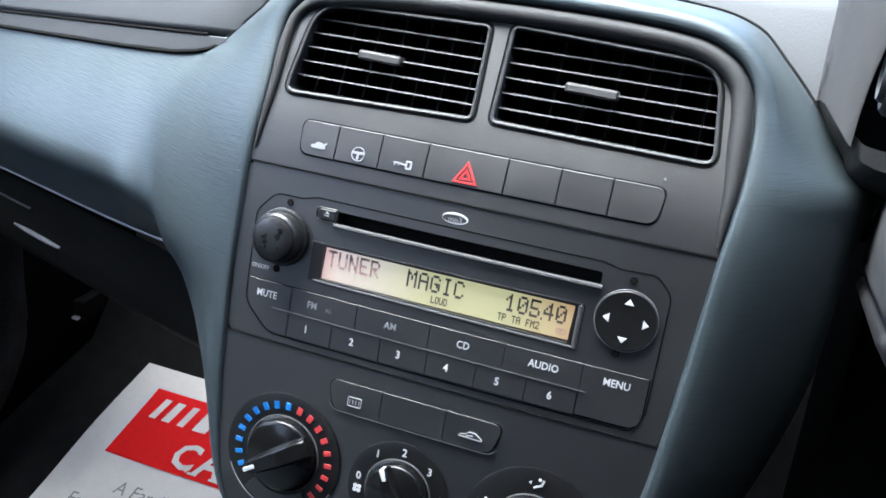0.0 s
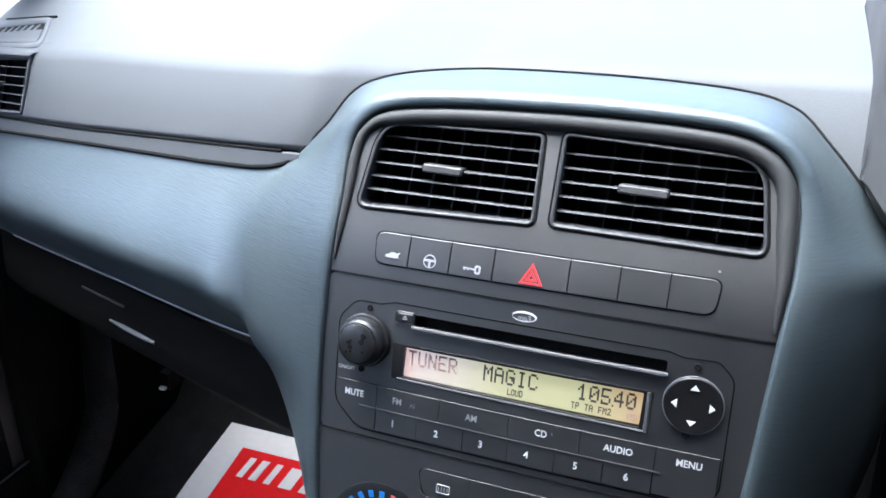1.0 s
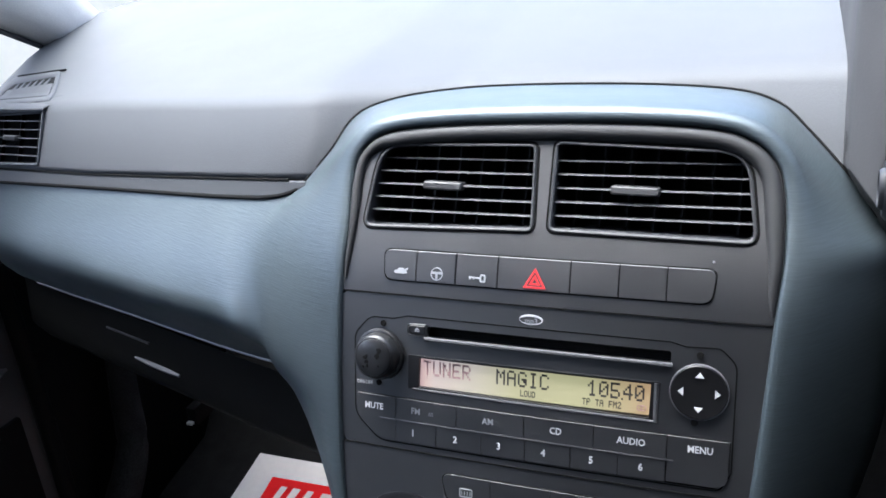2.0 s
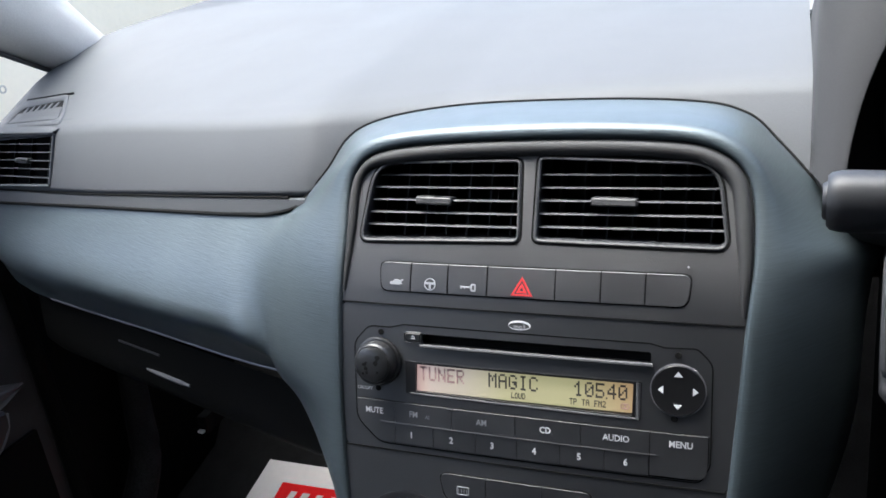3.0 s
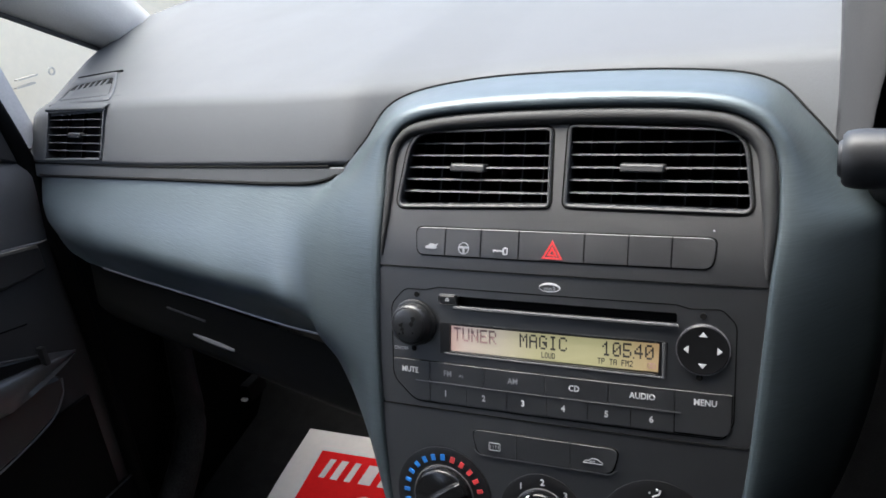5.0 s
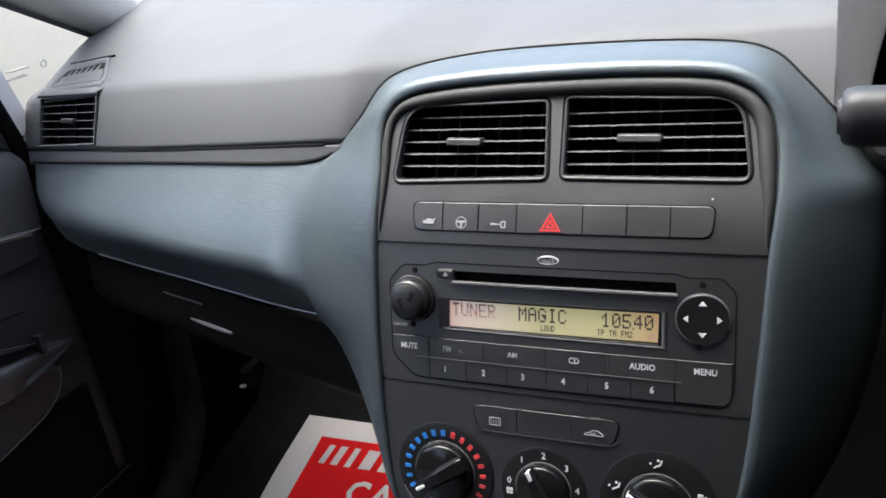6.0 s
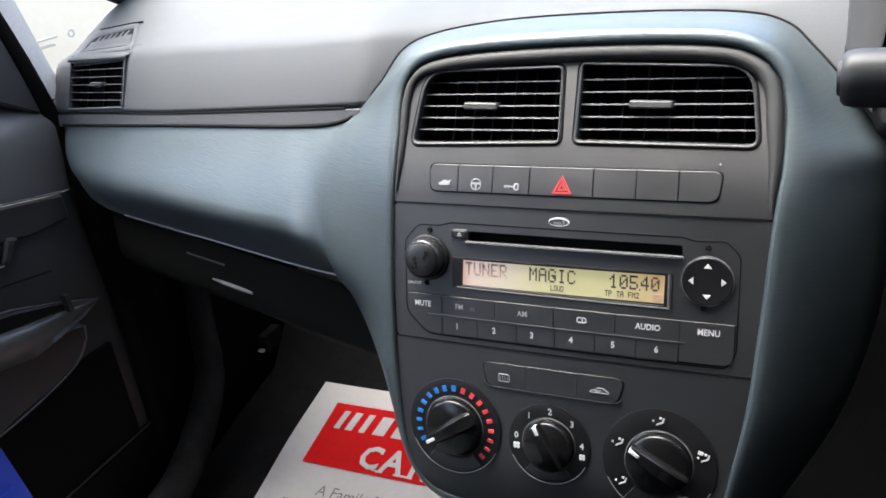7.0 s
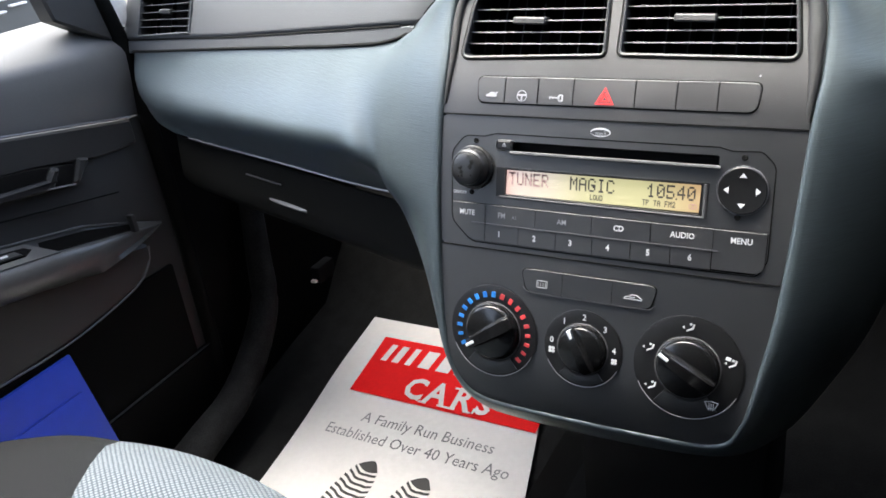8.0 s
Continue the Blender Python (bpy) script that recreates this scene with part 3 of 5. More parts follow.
# ---- side vent and demister outlet ----
def slatted_vent(name, label, corners, radius, at, slats, tab, vanes, mat_frame, depth_in=0.030, groove=True, sink=0.0042):
    """An air vent: a rim, a dark well, horizontal slats, vanes behind them and a thumb tab."""
    mid = sum((Vector(c) for c in corners), Vector((0, 0))) / len(corners)
    vent = thing(name, at(mid.x, mid.y, 0), label, "air vent", "dashboard vents")
    outer = rpoly(corners, radius, 6, 0.006)
    inner = inset(outer, 0.0014)
    part("rim", frame_ring(inset(outer, -0.0006), inner, 0.0014, -0.004, 0.0006, at, None, -depth_in), mat_frame, vent)
    if groove:
        part("groove", frame_ring(inset(outer, -0.0020), inset(outer, -0.0004), 0.0004, -0.003, 0.0002, at), M_GAP, vent)
    part("well", plate(outer, -depth_in, -depth_in - 0.003, 0.0003, at), M_GAP, vent)
    zs = sorted(c[1] for c in corners)
    z0, z1 = (zs[0] + zs[1]) / 2 + 0.001, (zs[2] + zs[3]) / 2 - 0.001

    def span(z):
        xs_ = []
        for i, p in enumerate(inner):
            q = inner[i - 1]
            if (p.y - z) * (q.y - z) <= 0 and abs(p.y - q.y) > 1e-7:
                xs_.append(p.x + (q.x - p.x) * (z - p.y) / (q.y - p.y))
        return (min(xs_), max(xs_)) if len(xs_) > 1 else (mid.x, mid.x)

    for k in range(vanes):
        x = corners[0][0] + (corners[1][0] - corners[0][0]) * (k + 0.7) / (vanes + 0.4)
        bmv = bmesh.new()
        grid([[at(x - 0.0006, z, -sink - 0.011), at(x - 0.0006, z, -depth_in), at(x + 0.0006, z, -depth_in), at(x + 0.0006, z, -sink - 0.011)] for z in (z0, (z0 + z1) / 2, z1)], bmv, True)
        part("vane", bmv, M_VENT, vent)
    for k in range(slats):
        z = z0 + (z1 - z0) * (k + 1) / (slats + 1)
        a, b = span(z)
        ring = [[at(a + (b - a) * j / 8, z - 0.0005, -sink), at(a + (b - a) * j / 8, z + 0.0003, -sink - 0.0003), at(a + (b - a) * j / 8, z + 0.0002, -sink - 0.010), at(a + (b - a) * j / 8, z - 0.0004, -sink - 0.010)] for j in range(9)]
        s = part("slat", grid(ring, None, True), M_SLAT, vent)
        if k == slats // 2 and tab:
            tx, tw = tab
            tb = plate(rpoly([(tx - tw, z - 0.0024), (tx + tw, z - 0.0030), (tx + tw, z + 0.0022), (tx - tw, z + 0.0028)], 0.0016, 4, 0.004), 0.0042 - sink, -0.004 - sink, 0.0010, at)
            part("thumb_tab", tb, M_TAB, vent)
    return vent


side_at = lambda x, z, h: C(x, base_depth(x) + LEAN * (z - strip_top(x)) - 0.002 - h, z)
slatted_vent("side_vent", "black slatted side air vent at the dashboard's end", [(-0.6580, 0.0768), (-0.5318, 0.0800), (-0.5315, 0.1318), (-0.6575, 0.1302)], 0.002, side_at, 5, (-0.592, 0.013), 3, M_DASH, 0.018, False, 0.002)
demister = thing("demister_outlet", on_dash(-0.57, 0.04, 0), "grey demister outlet with short ribs on the dashboard", "air vent", "dashboard vents")
o1 = rpoly([(-0.6813, 0.01), (-0.5364, 0.009), (-0.5895, 0.072), (-0.6773, 0.066), (-0.6946, 0.04)], [0.006, 0.004, 0.004, 0.012, 0.02], 5, 0.006)
o2 = rpoly([(-0.6711, 0.022), (-0.5558, 0.021), (-0.5884, 0.061), (-0.663, 0.052), (-0.6732, 0.038)], [0.003, 0.003, 0.002, 0.004, 0.01], 5, 0.006)
part("rim", frame_ring(resample(o1, 90, -0.621, 0.040), resample(o2, 90, -0.621, 0.040), 0.0016, -0.004, 0.0012, on_dash, None, -0.003), M_DASH, demister, "", 1.2)
part("well", plate(inset(o2, -0.002), 0.0006, -0.004, 0.0003, on_dash), M_GAP, demister)
part("flap", plate(rpoly([(-0.6701, 0.0225), (-0.5568, 0.0215), (-0.5782, 0.048), (-0.667, 0.042)], 0.002, 3, 0.006), 0.0018, 0.0, 0.0005, on_dash), M_DASH, demister)
for k in range(6):
    x = -0.6570 + 0.0120 * k
    v = 0.0415 + 0.0011 * k
    part("rib", plate(rpoly([(x, v), (x + 0.0072, v), (x + 0.0050, v + 0.0105), (x + 0.0022, v + 0.0105)], 0.0006, 2, 0.006), 0.0017, 0.0, 0.0004, on_dash), M_DASH, demister)


rows = []
for x in np.linspace(-0.663, -0.5290, 18):
    y, k = base_depth(x), max(0.0, (x + 0.550) / 0.016)
    rows.append([C(x, y + 0.016, 0.1300), C(x, y + 0.0090, 0.1305), C(x, y + 0.0070, 0.1320), C(x, y + 0.0075, 0.1338), C(x, y + 0.016, 0.1372), C(x, y + 0.025, 0.1412 - 0.002 * k), on_dash(x, 0.022, 0.0004)])
part("ledge", grid(rows), M_DASH, demister, "rounded ledge over the side vent", 1.2)
part("top_line", tube([on_dash(x, 0.0725 + 0.07 * (x + 0.589), 0.0012) for x in np.linspace(-0.672, -0.581, 14)], 0.0012, 6), M_GAP, demister, "thin dark slot edge")

# ---- centre stack: vent and switch panel ----
def stack_piece(z_low, z_high, gap=0.0):
    """Outline of the part of the stack's opening between two heights."""
    pts = inset([p.copy() for p in h_in], -0.0004)
    lo, hi = z_low + gap, z_high - gap
    out = []
    k = len(pts)
    for i in range(k):
        a, b = pts[i], pts[(i + 1) % k]
        if lo <= a.y <= hi:
            out.append(a)
        for lev in (lo, hi):
            if (a.y - lev) * (b.y - lev) < 0:
                f = (lev - a.y) / (b.y - a.y)
                out.append(a.lerp(b, f))
    dense = []
    for i, p in enumerate(out):
        q = out[(i + 1) % len(out)]
        m = max(1, int((q - p).length / 0.008))
        dense += [p.lerp(q, j / m) for j in range(m)]
    return dense


VENT_L = [(-0.1112, 0.0586), (-0.0030, 0.0612), (-0.0050, 0.1102), (-0.1050, 0.1090)]
VENT_R = [(0.0066, 0.0618), (0.1186, 0.0602), (0.1120, 0.1080), (0.0066, 0.1120)]
R_L, R_R = [0.006, 0.004, 0.004, 0.019], [0.004, 0.006, 0.019, 0.004]
switch_panel = thing("vent_panel", C(0, 0, 0.07), "black satin centre panel holding two vents and switches", "control panel")
cutters = [plate(rpoly(v, r, 6, 0.006), 0.02, -0.03, 0.0003) for v, r in ((VENT_L, R_L), (VENT_R, R_R))]
cut("panel", plate(stack_piece(0.0187, 0.2, 0.0004), 0.0, -0.012, 0.0003, rings=14), cutters, M_PANEL, switch_panel)
size = [0.0051 * min(1.0, max(0.0, (p.y - 0.020) / 0.055)) ** 0.6 for p in h_in]
size = [r * float(np.interp(p.x, (-0.118, -0.095), (0.62, 1.0))) for p, r in zip(h_in, size)]
lip = [(q, r) for p, q, r in zip(h_in, [inset(h_in, 0.0004 + r)[i] for i, r in enumerate(size)], size) if p.y > 0.0225]
while lip[0][0].x > lip[-1][0].x or (lip[1][0] - lip[0][0]).length > 0.02:
    lip = lip[1:] + lip[:1]
part("raised_lip", tube([on_stack(p.x, p.y, 0.0004) for p, r in lip], [r for p, r in lip], 12), M_LIP, switch_panel, "rounded rim over the vents")
slatted_vent("centre_vent", "black slatted centre air vent with a thumb tab", VENT_L, R_L, on_stack, 5, (-0.062, 0.0125), 7, M_RIM)
slatted_vent("centre_vent", "black slatted centre air vent with a thumb tab", VENT_R, R_R, on_stack, 5, (0.053, 0.0135), 7, M_RIM)

# switches
SW = (-0.0947, -0.0725, -0.0472, -0.0212, 0.0215, 0.0486, 0.0743, 0.1001)


def switch_outline(i):
    a, b = SW[i] + 0.0003, SW[i + 1] - 0.0003
    r = [0.0003] * 4
    cl, ch = 0.0278, 0.0458
    pts = [(a, cl), (b, cl), (b, ch), (a, ch)]
    if i == 0:
        pts[0] = (a + 0.0014, cl)
        r[0], r[3] = 0.006, 0.005
    if i == 6:
        pts[1] = (b - 0.0020, cl)
        r[1], r[2] = 0.007, 0.005
    return rpoly(pts, r, 5, 0.006)


part("switch_bed", plate(rpoly([(-0.0938, 0.0270), (0.0985, 0.0270), (0.1006, 0.0466), (-0.0952, 0.0466)], [0.006, 0.007, 0.005, 0.005], 5, 0.006), 0.0003, -0.004, 0.0001, rings=4), M_GAP, switch_panel)
switches = [part("switch", plate(switch_outline(i), 0.0009, -0.003, 0.00025, rings=3), M_BUTTON, switch_panel, "", 0.5) for i in range(7)]
H = 0.0014
# boot release: a small car shape
car = [(-0.006, 0), (-0.0055, 0.0016), (-0.003, 0.002), (-0.0015, 0.0036), (0.002, 0.0036), (0.0035, 0.0026), (0.0058, 0.0040), (0.0064, 0.0034), (0.0046, 0.0014), (0.0056, 0.0), (0.003, -0.0006), (-0.004, -0.0006)]
part("symbol", flat([(-0.0825 + x * 0.76, 0.0324 + z * 0.8) for x, z in car], H), M_GREYPRINT, switches[0])
b = frame_ring(circle(-0.0590, 0.0332, 0.0039, 28), circle(-0.0590, 0.0332, 0.0033, 28), H, H - 0.0004, 0.0001)
bar(-0.0622, 0.0338, -0.0558, 0.0338, 0.0014, H, bm=b)
bar(-0.0590, 0.0335, -0.0590, 0.0301, 0.0013, H, bm=b)
part("symbol", b, M_GREYPRINT, switches[1])
b = bar(-0.0385, 0.0330, -0.0318, 0.0326, 0.0009, H)
kr = rect(-0.0318, -0.0282, 0.0302, 0.0350, 0.0012)
frame_ring(kr, inset(kr, 0.0011), H, H - 0.0004, 0.0001, bm=b)
bar(-0.0378, 0.0329, -0.0378, 0.0317, 0.0009, H, bm=b)
bar(-0.0356, 0.0328, -0.0356, 0.0318, 0.0009, H, bm=b)
part("symbol", b, M_GREYPRINT, switches[2])
tri = lambda s: [Vector((0.0012 - 0.0074 * s, 0.0330 - 0.0040 * s)), Vector((0.0012 + 0.0074 * s, 0.0330 - 0.0040 * s)), Vector((0.0012, 0.0330 + 0.0086 * s))]
b = frame_ring(tri(0.92), tri(0.66), H, H - 0.0004, 0.00005)
frame_ring(tri(0.48), tri(0.20), H, H - 0.0004, 0.00005, bm=b)
part("symbol", b, M_RED, switches[3], "red warning triangle")
part("pin", lathe([(0, 0.0008), (0.0006, 0.0006), (0.0007, 0)], spot(0.0975, 0.0500), 8), M_GREYPRINT, switch_panel)


# ---- car radio ----
radio = thing("car_radio", C(0, 0, -0.033), "black built-in car radio with a lit amber display", "car radio")
LCD_O = [(-0.0772, -0.0393), (0.0730, -0.0408), (0.0736, -0.0175), (-0.0770, -0.0177)]
# the proud face, with its rounded lower corners
face = rpoly([(-0.0968, -0.0748), (0.1070, -0.0750), (0.1125, -0.0640), (0.1125, -0.004), (0.104, 0.0042), (0.086, 0.0036), (0.078, 0.0056), (-0.0775, 0.0060), (-0.0870, 0.0036), (-0.1030, 0.0036), (-0.1135, -0.008), (-0.1135, -0.060)], [0.014, 0.006, 0.006, 0.010, 0.006, 0.006, 0.004, 0.004, 0.006, 0.010, 0.010, 0.014], 5, 0.006)
part("surround", frame_ring(resample(stack_piece(-0.0792, 0.0187, 0.0003), 220, 0, -0.032), resample(inset(face, 0.0004), 220, 0, -0.032), -0.0002, -0.010, 0.0003), M_RADIO, radio)
cut("faceplate", plate(face, -0.00005, -0.006, 0.0002, rings=12), [plate(rpoly([(-0.0645, -0.0060), (0.0785, -0.0062), (0.0785, 0.0006), (-0.0645, 0.0010)], 0.0016, 4, 0.006), 0.02, -0.007, 0.0002), plate(rpoly(LCD_O, 0.0008, 3, 0.006), 0.02, -0.0034, 0.0002)], M_RADIO, radio)
part("disc_slot", plate(rpoly([(-0.0645, -0.0063), (0.0785, -0.0066), (0.0785, 0.0008), (-0.0645, 0.0012)], 0.0016, 4, 0.006), -0.0052, -0.0060, 0.0002), M_GAP, radio, "dark disc slot")
part("slot_lip", tube([on_stack(x, -0.0068 - 0.0002 * (x + 0.065) / 0.145, 0.0006) for x in np.linspace(-0.066, 0.0795, 30)], 0.0014, 8), M_SLAT, radio, "grey lower lip of the disc slot")
ej = part("eject_key", plate(rpoly([(-0.0765, -0.0046), (-0.0655, -0.0044), (-0.0655, 0.0012), (-0.0765, 0.0012)], [0.0028, 0.0006, 0.0006, 0.0028], 4, 0.004), 0.0016, -0.003, 0.0005), M_DISC, radio, "small black eject key")
er = rpoly([(-0.0775, -0.0056), (-0.0648, -0.0054), (-0.0648, 0.0020), (-0.0775, 0.0020)], [0.0030, 0.0010, 0.0010, 0.0030], 4, 0.004)
part("key_rim", frame_ring(er, inset(er, 0.0008), 0.0013, -0.002, 0.0003), M_RIM, ej)
b = flat([(-0.0720, -0.0014), (-0.0690, -0.0014), (-0.0705, 0.0002)], 0.0019)
bar(-0.0720, -0.0022, -0.0690, -0.0022, 0.0006, 0.0019, bm=b)
part("symbol", b, M_GREYPRINT, ej)

# display
lo = rpoly(LCD_O, 0.0008, 3, 0.006)
LCD_I = [(-0.0700, -0.0372), (0.0676, -0.0376), (0.0690, -0.0187), (-0.0692, -0.0187)]
part("display_bezel", frame_ring(lo, [Vector((p.x * 0.918 + 0.0010, (p.y + 0.0287) * 0.83 - 0.0284)) for p in lo], 0.0000, -0.003, 0.0001, on_stack, None, -0.0024), M_DISC, radio)
# Lighter tubes paint the lit right and bottom edges of the dark bezel.
part("bezel_glint", tube([on_stack(0.0716, z, -0.0004) for z in np.linspace(-0.0404, -0.0182, 6)], 0.0015, 8), M_SLAT, radio)
part("bezel_glint", tube([on_stack(x, -0.0390 - 0.0012 * (x + 0.0735) / 0.148, -0.0003) for x in np.linspace(-0.0735, 0.0725, 24)], 0.0009, 8), M_SLAT, radio)
display = part("display", plate(rpoly(LCD_I, 0.0004, 2, 0.006), -0.0020, -0.004, 0.0001), M_LCD, radio, "lit amber and rose liquid crystal display")
DOTS = {"T": "1f04040404040404"[:14], "U": "1111111111110e", "N": "11191915131311", "E": "1f10101e10101f", "R": "1e11111e141211", "M": "111b1515111111", "A": "0e11111f111111", "G": "0e11101713110e", "I": "0e04040404040e", "C": "0e11101010110e", "1": "040c140404040e"[:14], "0": "0e11131519110e", "5": "1f10101e01111e", "4": "02060a121f0202", "L": "1010101010101f", "O": "0e11111111110e", "D": "1e11111111111e", "P": "1e11111e101010", "F": "1f10101e101010", "2": "0e11010204081f"}
LH = -0.00165


def dots(text, x, z, px, pz, fat=1.0, bmd=None):
    """Dot-matrix characters on the display; x, z: lower left corner."""
    bmd = bmd or bmesh.new()
    for ch in text:
        if ch in DOTS:
            rows_ = [int(DOTS[ch][2 * r:2 * r + 2], 16) for r in range(7)]
            for r, bits in enumerate(rows_):
                for c in range(5):
                    if bits >> (4 - c) & 1:
                        x0, z0 = x + c * px, z + (6 - r) * pz
                        q = [on_stack(x0 + u * px * fat, z0 + v * pz * fat - 0.002 * x0, LH) for u, v in ((0, 0), (1, 0), (1, 1), (0, 1))]
                        bmd.faces.new([bmd.verts.new(p) for p in q])
        x += 6.1 * px
    return bmd


part("reading", dots("TUNER", -0.0675, -0.0300, 0.00104, 0.00132), M_PALEINK, display, "faint dark characters")
part("reading", dots("MAGIC", -0.0208, -0.0300, 0.00108, 0.00132), M_BLACKINK, display)
rd = dots("105", 0.0335, -0.0300, 0.00105, 0.00132)
dots("40", 0.0335 + 18.9 * 0.00105, -0.0300, 0.00105, 0.00132, bmd=rd)
q = [on_stack(0.0335 + 18.0 * 0.00105 + u, -0.0304 + v, LH) for u, v in ((0, 0), (0.0009, 0), (0.0009, 0.0011), (0, 0.0011))]
rd.faces.new([rd.verts.new(p) for p in q])
part("reading", rd, M_BLACKINK, display)
part("reading", dots("LOUD", -0.0060, -0.0356, 0.00038, 0.00052, 1.35), M_BLACKINK, display)
sm = dots("TP", 0.0305, -0.0356, 0.00040, 0.00054, 1.3)
dots("TA", 0.0380, -0.0356, 0.00040, 0.00054, 1.3, sm)
dots("FM2", 0.0455, -0.0356, 0.00040, 0.00054, 1.3, sm)
part("reading", sm, M_BLACKINK, display)
b = frame_ring(circle(0.0628, -0.0338, 0.0018, 16), circle(0.0628, -0.0338, 0.0013, 16), LH, LH - 0.0002, 0.00005)
frame_ring(circle(0.0646, -0.0338, 0.0018, 16), circle(0.0646, -0.0338, 0.0013, 16), LH + 0.0001, LH - 0.0001, 0.00005, bm=b)
part("reading", b, M_PALEINK, display)

# format mark, tool holes, volume knob, cursor pad
oval = lambda rx, rz, ox=0, oz=0: [Vector((-0.0002 + ox + rx * math.cos(a * math.pi / 16), 0.0110 + oz + rz * math.sin(a * math.pi / 16))) for a in range(32)]
b = frame_ring(oval(0.0070, 0.0030), oval(0.0065, 0.0021, -0.0003, -0.0004), 0.0, -0.0008, 0.0001)
part("format_mark", b, M_WHITE, radio)
part("format_mark", words("mp3", 0.0000, 0.0101, 0.0046, 0.0001, bold=0.0001, wide=0.95), M_GREYPRINT, radio)
for hx, hz in ((-0.0938, 0.0002), (-0.0968, -0.0377), (0.0936, 0.0), (0.0922, -0.0378)):
    part("tool_hole", lathe([(0, 0.0009), (0.0017, 0.0009), (0.0020, 0.0004)], spot(hx, hz), 14), M_GAP, radio)
kn = lathe([(0.0162, 0.0004), (0.0160, 0.0022), (0.0150, 0.0030), (0.0142, 0.0030), (0.0140, 0.0078), (0.0134, 0.0096), (0.0122, 0.0104), (0.0119, 0.0100), (0.0116, 0.0110), (0.0100, 0.0120), (0.0060, 0.0125), (0, 0.0126)], spot(-0.0955, -0.0193), 44)
knob = part("volume_knob", kn, M_KNOB, radio, "round black volume knob with worn face")
kf = spot(-0.0955, -0.0193)
worn = lambda x, z, h: kf @ Vector((x, z, 0.0124 + h))
b = bmesh.new()
rnd = random.Random(4)
for k in range(9):
    cx_, cz_, rr_ = rnd.uniform(-0.006, 0.006), rnd.uniform(-0.006, 0.006), rnd.uniform(0.0007, 0.0020)
    flat([(cx_ + rr_ * math.cos(a) * rnd.uniform(0.6, 1.2), cz_ + rr_ * math.sin(a) * rnd.uniform(0.6, 1.2)) for a in [i * 0.785 for i in range(8)]], 0.0002 + 0.00004 * k, worn, b)
part("wear", b, M_GAP, knob, "scuffed black wear marks")
pad_m = spot(0.0940, -0.0205)
pad = part("cursor_pad", lathe([(0.0150, 0.0004), (0.0150, 0.0014), (0.0145, 0.0019), (0.0100, 0.0016), (0, 0.0014)], pad_m, 44), M_DISC, radio, "round black cursor pad with four arrows")
part("pad_ring", lathe([(0.0157, 0.0004), (0.0157, 0.0012), (0.0155, 0.0015), (0.0152, 0.0012), (0.0152, 0.0004)], pad_m, 48), M_SILVER_GLINT, pad, "thin silver ring")
b = bmesh.new()
pad_at = lambda x, z, h: pad_m @ Vector((x, z, 0.0021 + h))
for ang in (0, 90, 180, 270):
    r = Matrix.Rotation(radians(ang), 2)
    flat([r @ Vector(p) for p in ((0.0082, -0.0024), (0.0112, 0.0), (0.0082, 0.0024))], 0.0, pad_at, b)
part("arrows", b, M_WHITE, pad, "four white arrows")

# dark grooves round the face and between the mouldings
part("face_groove", frame_ring(inset(face, -0.0005), inset(face, 0.0003), 0.0001, -0.002, 0.00005), M_GAP, radio)
for gz in (0.0187, -0.0792):
    ends = sorted(p.x for p in stack_piece(gz - 0.004, gz + 0.004))
    part("seam_groove", tube([on_stack(x, gz, 0.0) for x in np.linspace(ends[0] + 0.001, ends[-1] - 0.001, 40)], 0.0005, 6), M_GAP, radio)

# keys
part("key_bed", plate(rpoly([(-0.0962, -0.0740), (0.1064, -0.0743), (0.1116, -0.0640), (0.1116, -0.0464), (-0.1126, -0.0454), (-0.1126, -0.0602)], [0.014, 0.006, 0.006, 0.001, 0.001, 0.014], 5, 0.006), 0.0002, -0.002, 0.0001, rings=8), M_GAP, radio)


def key_line(x):
    """Height of the line between the two rows of keys."""
    return -0.0600 - 0.0010 * (x + 0.098) / 0.197


def key_top(x):
    return -0.0458 - 0.0010 * (x + 0.114) / 0.227


KX = (-0.1124, -0.0850, -0.0450, -0.0030, 0.0380, 0.0785, 0.1114)
for i, (txt, mat_t, sz) in enumerate((("MUTE", M_WHITE, 0.0056), ("FM", M_GREYPRINT, 0.0056), ("AM", M_GREYPRINT, 0.0056), ("CD", M_WHITE, 0.0056), ("AUDIO", M_WHITE, 0.0056), ("MENU", M_WHITE, 0.0056))):
    a, c = KX[i] + 0.0002, KX[i + 1] - 0.0002
    lowz = key_line(c) - (0.0125 if i == 5 else 0.0)
    pts = [(a, key_line(a) + 0.0003 - (0.0125 if i == 5 else 0)), (c, lowz + 0.0003), (c, key_top(c)), (a, key_top(a))]
    if i == 0:
        pts = [(-0.0960, -0.0737), (c, -0.0737), (c, key_top(c)), (a, key_top(a)), (a, -0.0600)]
    key = part("key", plate(rpoly(pts, [0.0004, 0.008 if i == 5 else 0.0004, 0.0004, 0.0004] if i else [0.014, 0.0004, 0.0004, 0.0004, 0.014], 6, 0.004), 0.0008, -0.002, 0.00012, rings=3), M_BUTTON, radio)
    mx = (-0.1000, -0.0715, -0.0248, 0.0162, 0.0591, 0.0962)[i]
    part("lettering", words(txt, mx, -0.0530, sz, 0.0011, bold=0.00010, wide=0.88), mat_t, key)
    if i == 1:
        part("lettering", words("AS", mx + 0.0100, -0.0536, 0.0034, 0.0011, wide=0.9), mat_t, key)
part("lettering", words("ON/OFF", -0.1065, -0.0385, 0.0034, 0.0006, wide=0.9), M_WHITE, radio)
